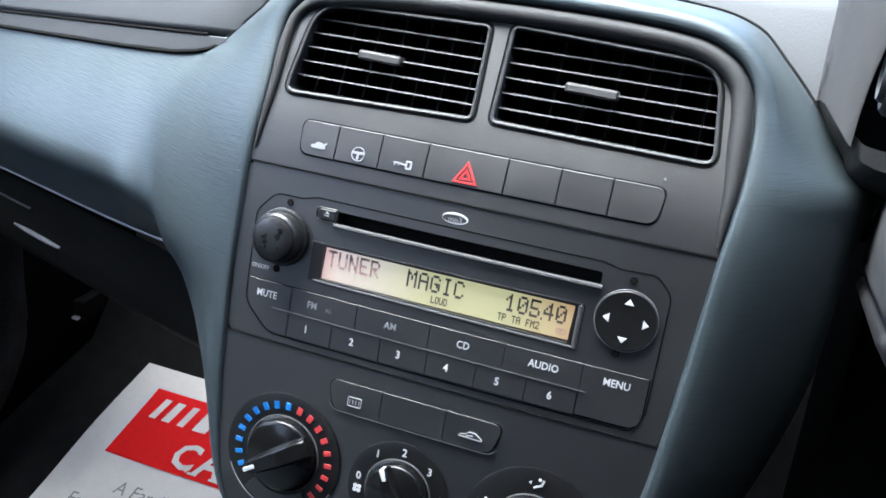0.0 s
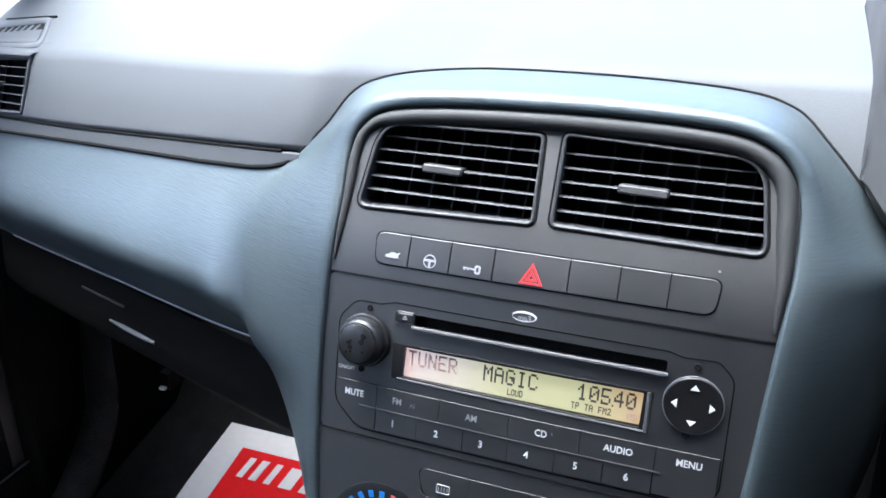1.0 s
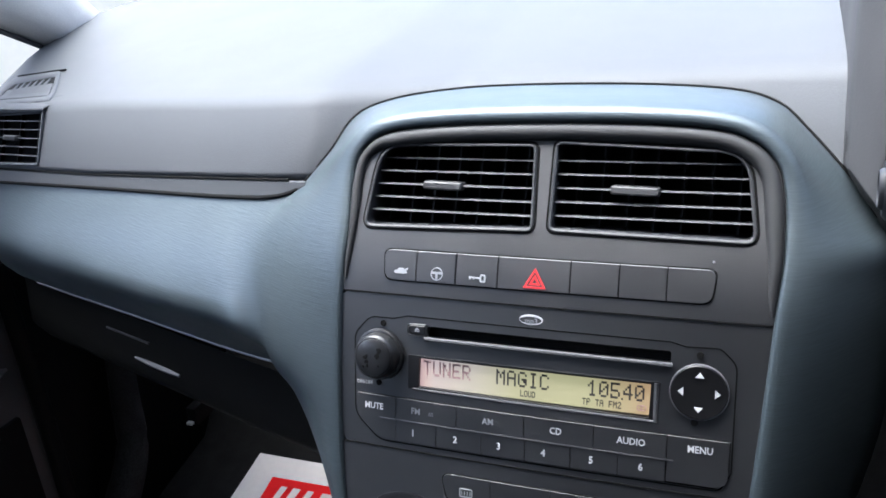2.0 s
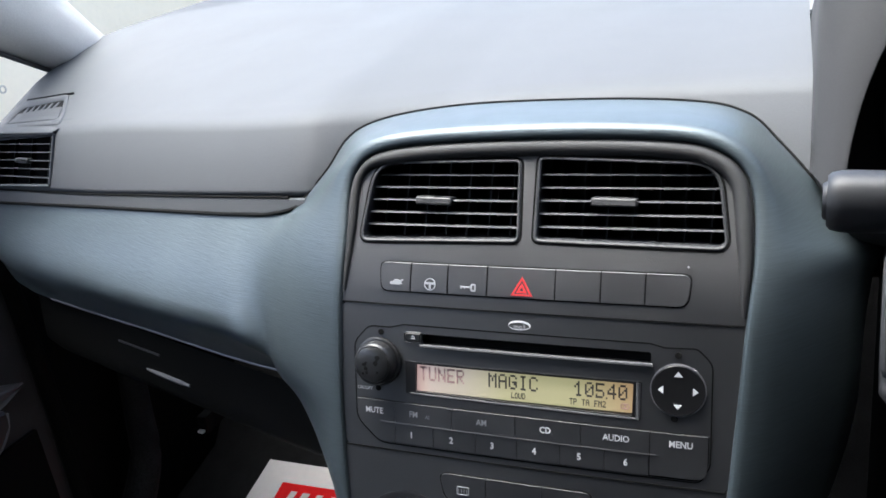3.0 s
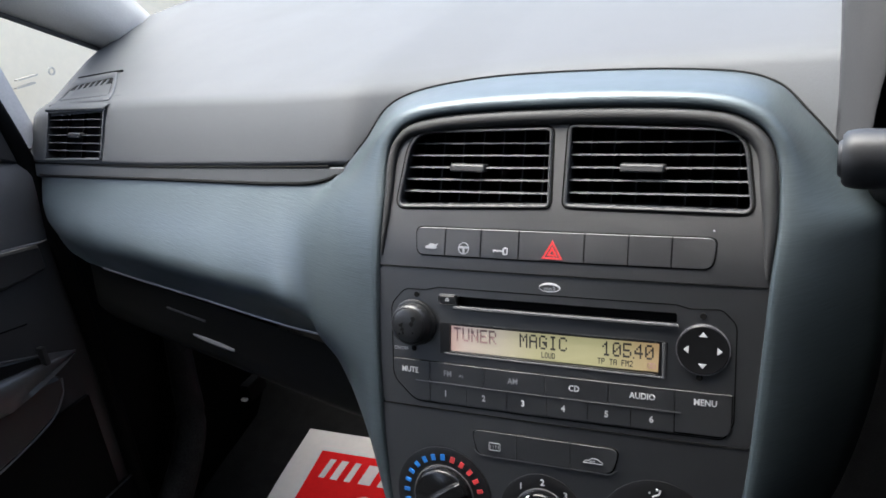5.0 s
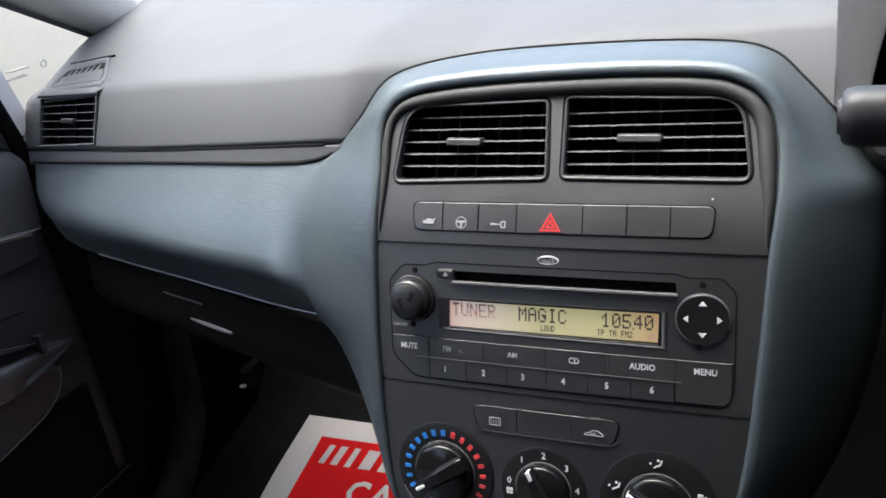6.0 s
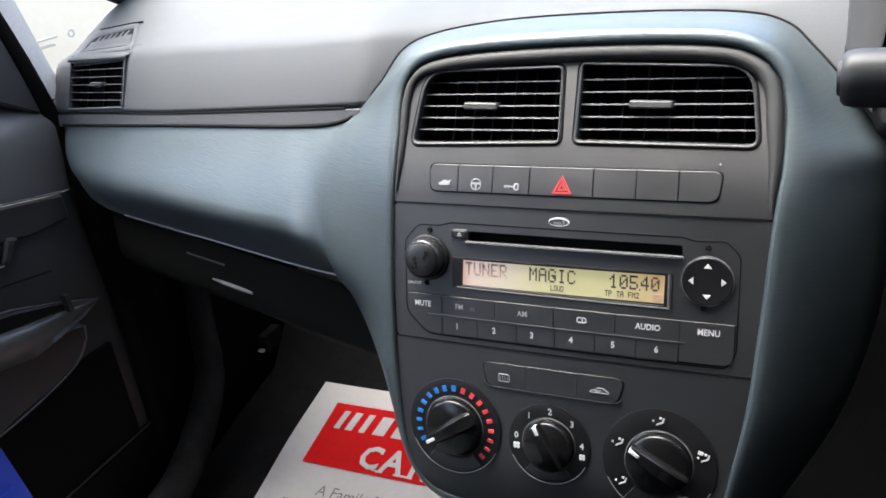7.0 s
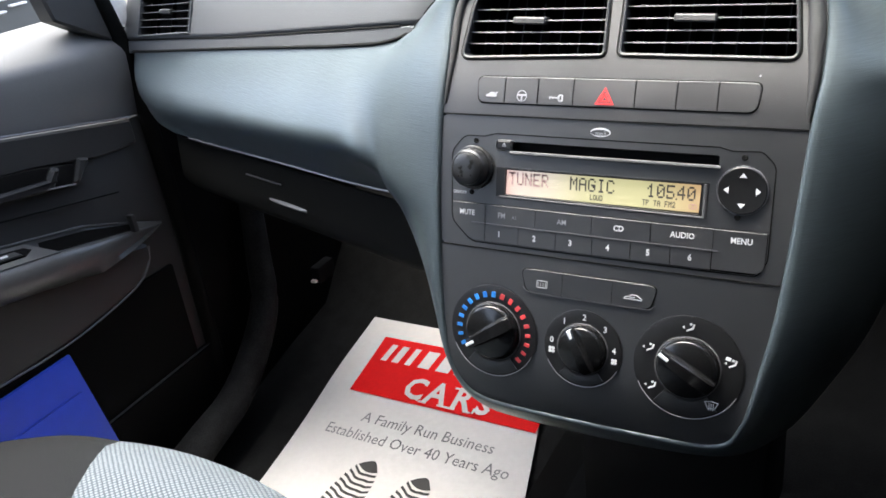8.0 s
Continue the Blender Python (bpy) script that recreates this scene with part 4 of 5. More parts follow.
NX = (-0.0850, -0.0580, -0.0290, -0.0020, 0.0250, 0.0520, 0.0782)
for i in range(6):
    a, c = NX[i] + 0.0002, NX[i + 1] - 0.0002
    pts = [(a, -0.0737), (c, -0.0737), (c, key_line(c) - 0.0003), (a, key_line(a) - 0.0003)]
    key = part("preset_key", plate(rpoly(pts, 0.0004, 4, 0.006), 0.0008, -0.002, 0.00012, rings=3), M_BUTTON, radio)
    part("lettering", words(str(i + 1), (-0.0733, -0.0454, -0.0179, 0.0092, 0.0371, 0.0648)[i], -0.0672, 0.0058, 0.0011, bold=0.00018, wide=0.9), M_WHITE, key)
part("key_ridge", tube([on_stack(x, key_line(x), 0.0008) for x in np.linspace(-0.096, 0.082, 30)], 0.0005, 6), M_BUTTON, radio)


# ---- heater controls ----
heater = thing("heater_controls", C(0, 0, -0.145), "black heater control panel with three rotary dials", "control panel")
part("panel", plate(stack_piece(-0.3, -0.0792, 0.0004), 0.0, -0.012, 0.0003, rings=14), M_PANEL, heater)
part("key_bed", plate(rpoly([(-0.0512, -0.1074), (0.0418, -0.1070), (0.0462, -0.0890), (-0.0552, -0.0893)], [0.006, 0.007, 0.005, 0.005], 5, 0.006), 0.0004, -0.003, 0.0002), M_GAP, heater)
# Lighter line drawn as the faint highlight on the key bed's lower edge.
part("bed_edge", tube([on_stack(x, -0.1073 + 0.004 * max(0.0, (abs(x + 0.0045) - 0.043) / 0.006) ** 2, 0.0006) for x in np.linspace(-0.0530, 0.0440, 30)], 0.0004, 6), M_RIM, heater)
CK = (-0.0548, -0.0227, 0.0138, 0.0458)
for i in range(3):
    a, c = CK[i] + 0.0002, CK[i + 1] - 0.0002
    pts = [(a + (0.0045 if i == 0 else 0), -0.1067), (c - (0.005 if i == 2 else 0), -0.1067), (c, -0.0897), (a, -0.0897)]
    key = part("key", plate(rpoly(pts, [0.006 if i == 0 else 0.0004, 0.007 if i == 2 else 0.0004, 0.005 if i == 2 else 0.0004, 0.005 if i == 0 else 0.0004], 4, 0.006), 0.0008, -0.002, 0.00014), M_BUTTON, heater, "", 0.5)
    if i == 0:
        o = rect(-0.0422, -0.0338, -0.1026, -0.0970, 0.0012)
        b = frame_ring(o, inset(o, 0.0006), 0.0015, 0.0010, 0.0001)
        for k in range(4):
            bar(-0.0407 + 0.0018 * k, -0.1012, -0.0407 + 0.0018 * k, -0.0986, 0.0005, 0.0015, bm=b)
        part("symbol", b, M_GREYPRINT, key, "grey rear window symbol")
    if i == 2:
        o = [Vector((0.0290 + x * 0.95, -0.1005 + z * 0.85)) for x, z in ((-0.0068, -0.0008), (-0.0062, 0.0012), (-0.0030, 0.0018), (-0.0012, 0.0036), (0.0026, 0.0036), (0.0052, 0.0016), (0.0066, 0.0006), (0.0064, -0.0010))]
        b = frame_ring(o, inset(o, 0.0006), 0.0015, 0.0010, 0.0001)
        bar(0.0265, -0.1000, 0.0302, -0.0994, 0.0009, 0.0015, bm=b)
        part("symbol", b, M_GREYPRINT, key, "grey recirculation symbol")


def dial(x, z, R, r, angle, pointer):
    """A rotary control: sunken black disc, thin ring, round knob with a raised grip and a white pointer."""
    m = spot(x, z)
    d = part("dial_disc", lathe([(R, 0.0002), (R, 0.0008), (R - 0.0012, 0.0012), (r + 0.002, 0.0006), (0, 0.0006)], m, 56), M_DISC, heater, "round black dial face")
    a0, a1 = radians(205), radians(335)
    arc = [m @ Vector((R * 0.985 * math.cos(a0 + (a1 - a0) * k / 24), R * 0.985 * math.sin(a0 + (a1 - a0) * k / 24), 0.0012)) for k in range(25)]
    # Bright tube on the lower arc only: a highlight drawn on the black rim.
    part("arc_glint", tube(arc, 0.0004, 6), M_SILVER_GLINT, d)
    seg = bmesh.new()
    rows_ = []
    for k in range(17):
        a = radians(232) + radians(76) * k / 16
        rows_.append([m @ Vector((q * math.cos(a), q * math.sin(a), hh)) for q, hh in ((r + 0.0025, 0.0007), (r + 0.0030, 0.0016), (R - 0.0030, 0.0019), (R - 0.0020, 0.0012))])
    pad_ = part("finger_pad", grid(rows_, seg), M_PANEL, d)
    for line in (rows_[0], rows_[-1]):
        part("pad_edge", tube([p + (m.to_3x3() @ Vector((0, 0, 0.0002))) for p in line], 0.00025, 5), M_SLAT, pad_)
    k_ = part("knob", lathe([(r + 0.0012, 0.0008), (r + 0.0008, 0.0016), (r, 0.0020), (r * 0.985, 0.0044), (r * 0.95, 0.0060), (r * 0.88, 0.0067), (0, 0.0070)], m, 48), M_GLOSS, heater, "glossy black rotary knob")
    part("knob_ring", lathe([(r + 0.0018, 0.0010), (r + 0.0016, 0.0015), (r + 0.0010, 0.0017), (r + 0.0008, 0.0010)], m, 48), M_SLAT, k_)
    g = m @ Matrix.Rotation(radians(angle), 4, "Z")
    sect_ = ((-0.97, 0.30, 0.0060, 0.0085), (-0.75, 0.33, 0.0070, 0.0112), (0.0, 0.30, 0.0074, 0.0122), (0.6, 0.25, 0.0074, 0.0120), (0.97, 0.20, 0.0062, 0.0104))
    rows_ = []
    for f, w, h0, h1 in sect_:
        ww = w * r
        rows_.append([g @ Vector((f * r, y_, h_)) for y_, h_ in ((-ww, h0 - 0.004), (-ww * 0.86, h1 - 0.002), (-ww * 0.6, h1), (ww * 0.6, h1), (ww * 0.86, h1 - 0.002), (ww, h0 - 0.004))])
    gb = grid(rows_)
    gb.faces.new([v for v in gb.verts][:6])
    gb.faces.new([v for v in gb.verts][-6:])
    part("grip", gb, M_GLOSS, k_)
    pt = lambda u, v, h: g @ Vector((u, v, 0.0106 + h))
    if pointer:
        part("pointer", plate(rect(r * 0.62, r * 0.98, -0.0011, 0.0011, 0.0003), 0.0018, -0.004, 0.0003, pt), M_WHITE, k_, "white pointer mark")
    return m, d


# temperature
K1, K2, K3 = (-0.0763, -0.1418), (-0.0054, -0.1430), (0.0688, -0.1432)
m1, d1 = dial(*K1, 0.0358, 0.0212, 213, True)
for k in range(18):
    a = radians(208 - k * 14.7)
    col = M_BLUEPRINT if k < 9 else M_RED
    tick = lambda u, v, h, a=a: m1 @ Vector(((0.0286 + u) * math.cos(a) - v * math.sin(a), (0.0286 + u) * math.sin(a) + v * math.cos(a), 0.0014 + h))
    size_ = 0.0024 if k not in (0, 17) else 0.0030
    part("scale_mark", plate(rect(-0.0022, 0.0022, -size_ * (0.62 - 0.026 * abs(k - 8.5)) - 0.0002, size_ * (0.62 - 0.026 * abs(k - 8.5)) + 0.0002, 0.0003), 0.0, -0.0005, 0.0001, tick, 1), col, d1)
m2, d2 = dial(*K2, 0.0290, 0.0175, 116, True)


def legend(m, text, ang, rad, size):
    at = lambda x, z, h: m @ Vector((rad * math.cos(radians(ang)) + x, rad * math.sin(radians(ang)) + z, 0.0014 + h))
    return words(text, 0, 0, size, 0, at, bold=0.00012, wide=0.95)


for txt, ang in (("0", 172), ("1", 127), ("2", 88), ("3", 46), ("4", 6)):
    part("lettering", legend(m2, txt, ang, 0.0235, 0.0062), M_WHITE, d2)


def flower(m, x, z, s, d):
    at = lambda u, v, h: m @ Vector((x + u, z + v, 0.0014 + h))
    bmf = bmesh.new()
    for k in range(4):
        a = radians(45 + 90 * k)
        flat([(s * 0.55 * math.cos(a) + s * 0.42 * math.cos(q), s * 0.55 * math.sin(a) + s * 0.42 * math.sin(q)) for q in [i * 0.785 for i in range(8)]], 0.0, at, bmf)
    part("symbol", bmf, M_WHITE, d, "white fan symbol")


flower(m2, -0.0232, -0.0042, 0.0030, d2)
flower(m2, 0.0236, -0.0052, 0.0026, d2)
m3, d3 = dial(*K3, 0.0368, 0.0206, 149, True)


def seated(m, ang, rad, d, screen=False):
    """An airflow mark: an arrow or dots and a bent seat stroke."""
    at = lambda u, v, h: m @ Vector((rad * math.cos(radians(ang)) + 0.82 * u, rad * math.sin(radians(ang)) + 0.82 * v, 0.0014 + h))
    bmf = bar(0.0002, -0.0026, 0.0034, -0.0010, 0.0013, 0.0, at)
    bar(0.0032, -0.0012, 0.0042, 0.0026, 0.0014, 0.0, at, bmf)
    bar(-0.0016, -0.0038, 0.0004, -0.0022, 0.0012, 0.0, at, bmf)
    flat([(0.0016 + 0.0011 * math.cos(i), 0.0024 + 0.0011 * math.sin(i)) for i in [k * 0.785 for k in range(8)]], 0.0, at, bmf)
    flat([(-0.0052, -0.0006), (-0.0034, 0.0006), (-0.0034, -0.0018)], 0.0, at, bmf)
    if screen:
        flat([(-0.0046, 0.0022), (-0.0006, 0.0016), (0.0000, 0.0044), (-0.0040, 0.0050)], 0.00005, at, bmf)
    part("symbol", bmf, M_WHITE, d, "white airflow symbol")


for ang, scr in ((158, False), (92, False), (17, True), (214, False)):
    seated(m3, ang, 0.0290, d3, scr)
at3 = lambda u, v, h: m3 @ Vector((0.0290 * math.cos(radians(307)) + u, 0.0290 * math.sin(radians(307)) + v, 0.0020 + h))
o = [Vector(p) for p in ((-0.0026, -0.0026), (0.0026, -0.0026), (0.0046, 0.0022), (0.0, 0.0032), (-0.0046, 0.0022))]
b = frame_ring(o, inset(o, 0.0007), 0.0, -0.0004, 0.0001, at3)
for k in (-1, 0, 1):
    bar(k * 0.0014, -0.0036, k * 0.0014, 0.0012, 0.0006, 0.0002, at3, b)
part("symbol", b, M_WHITE, d3, "white windscreen symbol")


# ---- floor and lower console ----
def floor_height(y):
    if y > 0.50:
        return 0.013 + (y - 0.50) * 1.1
    return float(np.interp(y, (-2.0, 0.06, 0.14, 0.50), (-0.072, -0.072, -0.064, 0.013)))


ys = [-1.6 + 0.1 * i for i in range(17)] + [0.05 * i for i in range(2, 18)]
rows = [[Vector((x, y, floor_height(y) - 0.006 + 0.004 * noise.noise((x * 9, y * 9, 0)))) for x in [-0.74 + 0.05 * i for i in range(31)]] for y in ys]
floor = part("floor", grid(rows), M_CARPET)
tagged(floor, "black carpeted car floor", "floor", "", "structure")

tunnel = thing("lower_console", (0, 0, -0.07), "black lower centre console on the car floor", "console")
# Console body, its edge and support are blackened to stay in the footwell's shade.
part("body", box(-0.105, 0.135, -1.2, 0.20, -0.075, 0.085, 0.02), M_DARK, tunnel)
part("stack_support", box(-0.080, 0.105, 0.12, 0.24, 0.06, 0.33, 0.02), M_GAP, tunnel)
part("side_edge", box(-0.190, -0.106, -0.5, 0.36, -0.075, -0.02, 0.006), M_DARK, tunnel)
part("cup_ring", lathe([(0.042, 0), (0.042, 0.004), (0.039, 0.006), (0.036, 0.004), (0.036, -0.02)], Matrix.Translation((-0.005, 0.05, 0.085)), 32), M_PANEL, tunnel, "dark cup holder ring")

# ---- paper floor mat ----
def on_mat(x, y, h):
    """Sheet lying on the sloping floor, with slight waves."""
    w = 0.0012 * noise.noise((x * 7, y * 6, 3))
    return Vector((x + 0.03 * (0.40 - y) * (1 - max(0.0, min(1.0, (x + 0.56) / 0.05))) , y, floor_height(y) + 0.002 + w + h))


paper = thing("paper_floor_mat", (-0.40, 0.2, -0.05), "white paper floor mat printed with a red block and shoe prints", "floor mat")
n_ = 30
rows = [[on_mat(-0.582 + min(0.388, 0.357 + 0.23 * (0.331 - (-0.10 + 0.578 * j / n_))) * i / 14 + (0.002 * math.sin(j * 0.45) if i == 0 else 0), -0.10 + 0.578 * j / n_, 0) for i in range(15)] for j in range(n_ + 1)]
sheet = part("sheet", grid(rows), M_PAPER, paper)
rows = [[on_mat(-0.538 + 0.312 * i / 12, 0.3235 + 0.1165 * j / 6, 0.0012) for i in range(13)] for j in range(7)]
block = part("red_block", grid(rows), M_PAPERRED, paper, "red printed block")
# the trader's name stays unlettered: plain strokes of its size
for x, w in ((-0.520, 0.010), (-0.500, 0.012), (-0.476, 0.010), (-0.452, 0.020), (-0.420, 0.022), (-0.388, 0.020), (-0.356, 0.020), (-0.324, 0.018)):
    part("name_bar", flat([(x, 0.391), (x + w, 0.391), (x + w + 0.004, 0.426), (x + 0.004, 0.426)], 0.0020, on_mat), M_PAPER, block, "plain white bar")
# bold serif capitals
for ch, x, serifs in (("C", -0.4330, ((0.0130, 0.0110, 0.0130, 0.0200), (0.0130, -0.0105, 0.0130, -0.0190))), ("A", -0.3940, ((-0.0230, -0.0187, -0.0100, -0.0187), (0.0080, -0.0187, 0.0235, -0.0187))), ("R", -0.3520, ((-0.0200, -0.0187, -0.0040, -0.0187), (0.0090, -0.0187, 0.0210, -0.0187), (-0.0200, 0.0187, -0.0080, 0.0187))), ("S", -0.3160, ((0.0105, 0.0100, 0.0105, 0.0195), (-0.0115, -0.0095, -0.0115, -0.0190)))):
    letter = words(ch, x, 0.3490, 0.054, 0.0020, on_mat, bold=0.0016, wide=0.92)
    for x0, z0, x1, z1 in serifs:
        bar(x + x0, 0.3490 + z0, x + x1, 0.3490 + z1, 0.0034, 0.0022, on_mat, letter)
    part("lettering", letter, M_PAPER, block)
part("lettering", words("A Family Run Business", -0.378, 0.282, 0.0258, 0.0010, on_mat, wide=0.93), M_INK, paper)
part("lettering", words("Established Over 40 Years Ago", -0.3835, 0.250, 0.0256, 0.0010, on_mat, wide=0.93), M_INK, paper)


def shoe_print(cx, cy, turn):
    r = Matrix.Rotation(radians(turn), 2)
    b_ = bmesh.new()
    for k in range(26):
        v = 0.105 - k * 0.0086 - (0.008 if k else 0)
        half = 0.029 * math.sqrt(max(0.08, 1 - ((v - 0.03) / 0.080) ** 2)) if v > 0.03 else 0.029 - 0.08 * (0.03 - v) * (v > -0.05) - 0.008 * (v <= -0.05)
        pts = []
        for j in range(7):
            u = -half + 2 * half * j / 6
            pts.append((u, v + (0.006 if k == 0 else -0.007) * math.cos(u / half * 1.5) + 0.0010 * math.sin(u * 260) - (0.003 if k == 0 else -0.004)))
        th_ = 0.0040 if k else 0.013
        up = [r @ Vector((u, w)) for u, w in pts]
        dn = [r @ Vector((u, w - th_)) if k else r @ Vector((u * 1.75, v - 0.010 - 0.006 * math.cos(u / half * 1.5))) for u, w in pts]
        for j in range(6):
            q = [on_mat(cx + p.x, cy + p.y, 0.0012) for p in (up[j], up[j + 1], dn[j + 1], dn[j])]
            b_.faces.new([b_.verts.new(p) for p in q])
    part("shoe_print", b_, M_BLACKINK, paper, "striped shoe sole print")


shoe_print(-0.446, 0.110, -10)
shoe_print(-0.360, 0.107, -10)

# ---- passenger door ----
door = thing("passenger_door", (-0.72, -0.35, -0.06), "dark grey plastic car door with armrest and map pocket", "car door")


def on_door(y, z, h):
    return Vector((-0.702 + h, y, z))


def roll_point(k, y):
    """The door's rounded upper panel: window sill, roll and face down to the seam."""
    x, z, slope = ((-0.752, 0.584, 0.0), (-0.742, 0.5832, 0.0), (-0.724, 0.5760, -0.025), (-0.706, 0.5670, -0.055), (-0.697, 0.5608, -0.070), (-0.692, 0.5553, -0.078), (-0.6902, 0.547, -0.082), (-0.6920, 0.530, -0.11), (-0.697, 0.508, -0.165), (-0.700, 0.494, -0.20))[k]
    return Vector((x, y, z + slope * y))


rows = [[roll_point(k, y) for k in range(10)] for y in np.linspace(-1.05, 0.214, 20)]
rows.append([p + Vector((-0.012, 0.006, -0.002)) for p in rows[-1]])
# The lighter tone stands in for light falling on sill and roll.
part("upper_roll", grid(rows), M_DOORTOP, door, "softly rounded upper door panel, lightened as if lit", 1.2)
# Highlight along the seam, drawn as a bright tube.
part("seam_glint", tube([Vector((-0.697, y, 0.4935 - 0.202 * y)) for y in np.linspace(-1.0, 0.200, 12)], 0.0014, 6), M_SILVER_GLINT, door)
part("panel", box(-0.755, -0.704, -1.05, 0.222, -0.06, 0.45, 0.004), M_DOOR, door)
part("panel_top", plate(rpoly([(-1.0, 0.44), (0.215, 0.44), (0.215, 0.448), (-1.0, 0.69)], 0.004, 3, 0.03), -0.004, -0.03, 0.002, on_door), M_DOOR, door)
part("insert", plate(rpoly([(-0.95, 0.60), (-0.95, 0.682), (0.200, 0.450), (0.200, 0.418), (0.14, 0.420), (0.05, 0.440)], 0.006, 4, 0.03), 0.004, -0.01, 0.003, on_door), M_DOOR, door)
rec = rpoly([(-0.30, 0.505), (0.045, 0.442), (0.100, 0.428), (0.088, 0.404), (0.0, 0.421), (-0.30, 0.480)], 0.006, 4, 0.02)
# Not sunk: a flat black plate painting the shade of the handle's recess.
part("handle_recess_shade", plate(rec, 0.0055, -0.01, 0.001, on_door), M_GAP, door)
part("inner_handle", plate(rpoly([(-0.12, 0.447), (0.058, 0.424), (0.072, 0.419), (0.050, 0.412), (-0.12, 0.438)], 0.003, 5, 0.02), 0.012, 0.006, 0.003, on_door), M_VENT, door, "dark door release handle")
part("handle_trim", plate(rpoly([(0.090, 0.407), (0.098, 0.404), (0.122, 0.428), (0.106, 0.433)], 0.003, 4, 0.01), 0.009, 0.0, 0.003, on_door), M_DOOR, door)
part("handle_end", plate(rpoly([(0.046, 0.414), (0.062, 0.411), (0.078, 0.432), (0.066, 0.436)], 0.004, 4, 0.01), 0.012, 0.004, 0.004, on_door), M_DOOR, door, "dark grey end of the release lever")
# Bright tube for the light caught by the recess's lower edge.
part("recess_glint", tube([Vector((-0.692, y, 0.4262 - 0.225 * y)) for y in np.linspace(-0.4, 0.090, 10)], 0.0012, 6), M_SILVER_GLINT, door)
part("panel_line", tube([Vector((-0.6995, y, 0.3985 - 0.195 * y)) for y in np.linspace(-0.2, 0.150, 10)], 0.0010, 6), M_GAP, door)
# grab rail and armrest
part("armrest", plate(rpoly([(-0.90, 0.50), (0.170, 0.287), (0.167, 0.265), (0.139, 0.2425), (0.094, 0.2325), (0.018, 0.2240), (-0.082, 0.2255), (-0.90, 0.28)], [0.01, 0.01, 0.01, 0.03, 0.03, 0.03, 0.03, 0.01], 5, 0.02), 0.006, -0.01, 0.004, on_door, 4), M_DOOR, door, "dark armrest moulding")
edge_pts = spline([(-0.5, 0.262, 0), (-0.2, 0.236, 0), (-0.082, 0.2262, 0), (0.018, 0.2242, 0), (0.094, 0.2328, 0), (0.138, 0.2432, 0), (0.161, 0.262, 0), (0.168, 0.283, 0)], 30, False)
# The edge's highlight as a bright tube; the moulding itself is dark.
part("armrest_glint", tube([Vector((-0.697, p.x, p.y)) for p in edge_pts], 0.0014, 6), M_SILVER_GLINT, door)
def arm_lines(y):
    """Wall line, crest and lower line of the armrest at a distance along the door: heights, and the crest's reach."""
    cx = float(np.interp(y, (-0.95, -0.2, -0.06, 0.025, 0.156, 0.225), (-0.656, -0.658, -0.662, -0.668, -0.688, -0.699)))
    return 0.368 - 0.22 * y, 0.3445 - 0.21 * y, 0.3045 - 0.21 * y, cx


def arm_section(y):
    zw, zc, zb, cx = arm_lines(y)
    e = min(1.0, max(0.02, (0.205 - y) / 0.120)) ** 0.8
    lip = 0.002 + 0.007 * float(np.interp(y, (0.02, 0.15), (1.0, 0.0)))
    pts = [(-0.704, zw + 0.002), (-0.699, zw + 0.001), (-0.6965, zw - 0.004), (-0.695, zc - 0.002), (-0.692, zc - 0.008), (cx - 0.013, zc - 0.008), (cx - 0.0105, zc - 0.002), (cx - 0.009, zc + lip - 0.001), (cx - 0.0065, zc + lip * 0.8), (cx - 0.002, zc - 0.001), (cx, zc - 0.009), (cx - 0.002, zc - 0.018), (cx - 0.008, zb + 0.008), (-0.690 - 0.3 * (cx + 0.668), zb + 0.002), (-0.704, zb)]
    return [Vector((-0.7035 + (x + 0.7035) * (e if x > -0.7035 else 1), y, zc + (z - zc) * e)) for x, z in pts]


armrest_body = part("armrest_top", grid([arm_section(y) for y in list(np.linspace(-0.95, 0.0, 14)) + list(np.linspace(0.012, 0.205, 30))]), M_ARM, door, "grey armrest with a sunken grab trough", 0.9)
# Black sheet just over the armrest's surface, painting the shade inside the trough.
part("trough_shade", grid([[p + Vector((0.0003, 0, 0.0006)) for p in arm_section(y)[2:7]] for y in np.linspace(0.020, 0.150, 14)]), M_GAP, armrest_body, "shade of the grab trough, a black sheet", 1.2)
part("trough_rim", tube([arm_section(y)[1] + Vector((0.0015, 0, 0.0006)) for y in np.linspace(-0.5, 0.158, 20)], 0.0013, 8), M_SLAT, armrest_body)
part("trough_rim", tube([arm_section(y)[7] + Vector((0, 0, 0.0004)) for y in np.linspace(0.02, 0.150, 14)], 0.0009, 8), M_SLAT, armrest_body)
part("trough_end", box(-0.701, -0.690, 0.150, 0.157, 0.312, 0.336, 0.002), M_DOOR, armrest_body)


def on_arm(y, u, h):
    """A point on the cover over the armrest's trough, from its wall (0) to its crest (1)."""
    zw, zc, zb, cx = arm_lines(y)
    return Vector((-0.697, y, zw - 0.002)).lerp(Vector((cx - 0.0065, y, zc + 0.0076)), u) + Vector((0.6, 0.0, 0.8)) * h


sw_ = part("window_switch", plate(rpoly([(-0.50, 0.0), (0.004, 0.0), (0.030, 1.0), (-0.50, 1.0)], 0.0005, 3, 0.02), 0.0016, -0.006, 0.0006, on_arm, 3), M_ARM, door, "grey window switch panel")
part("switch_well", plate(rpoly([(-0.060, 0.22), (-0.002, 0.20), (0.004, 0.42), (-0.010, 0.72), (-0.060, 0.74)], [0.004, 0.01, 0.01, 0.01, 0.004], 3, 0.006), 0.0021, 0.0005, 0.0002, on_arm), M_GLOSS, sw_, "black switch well")
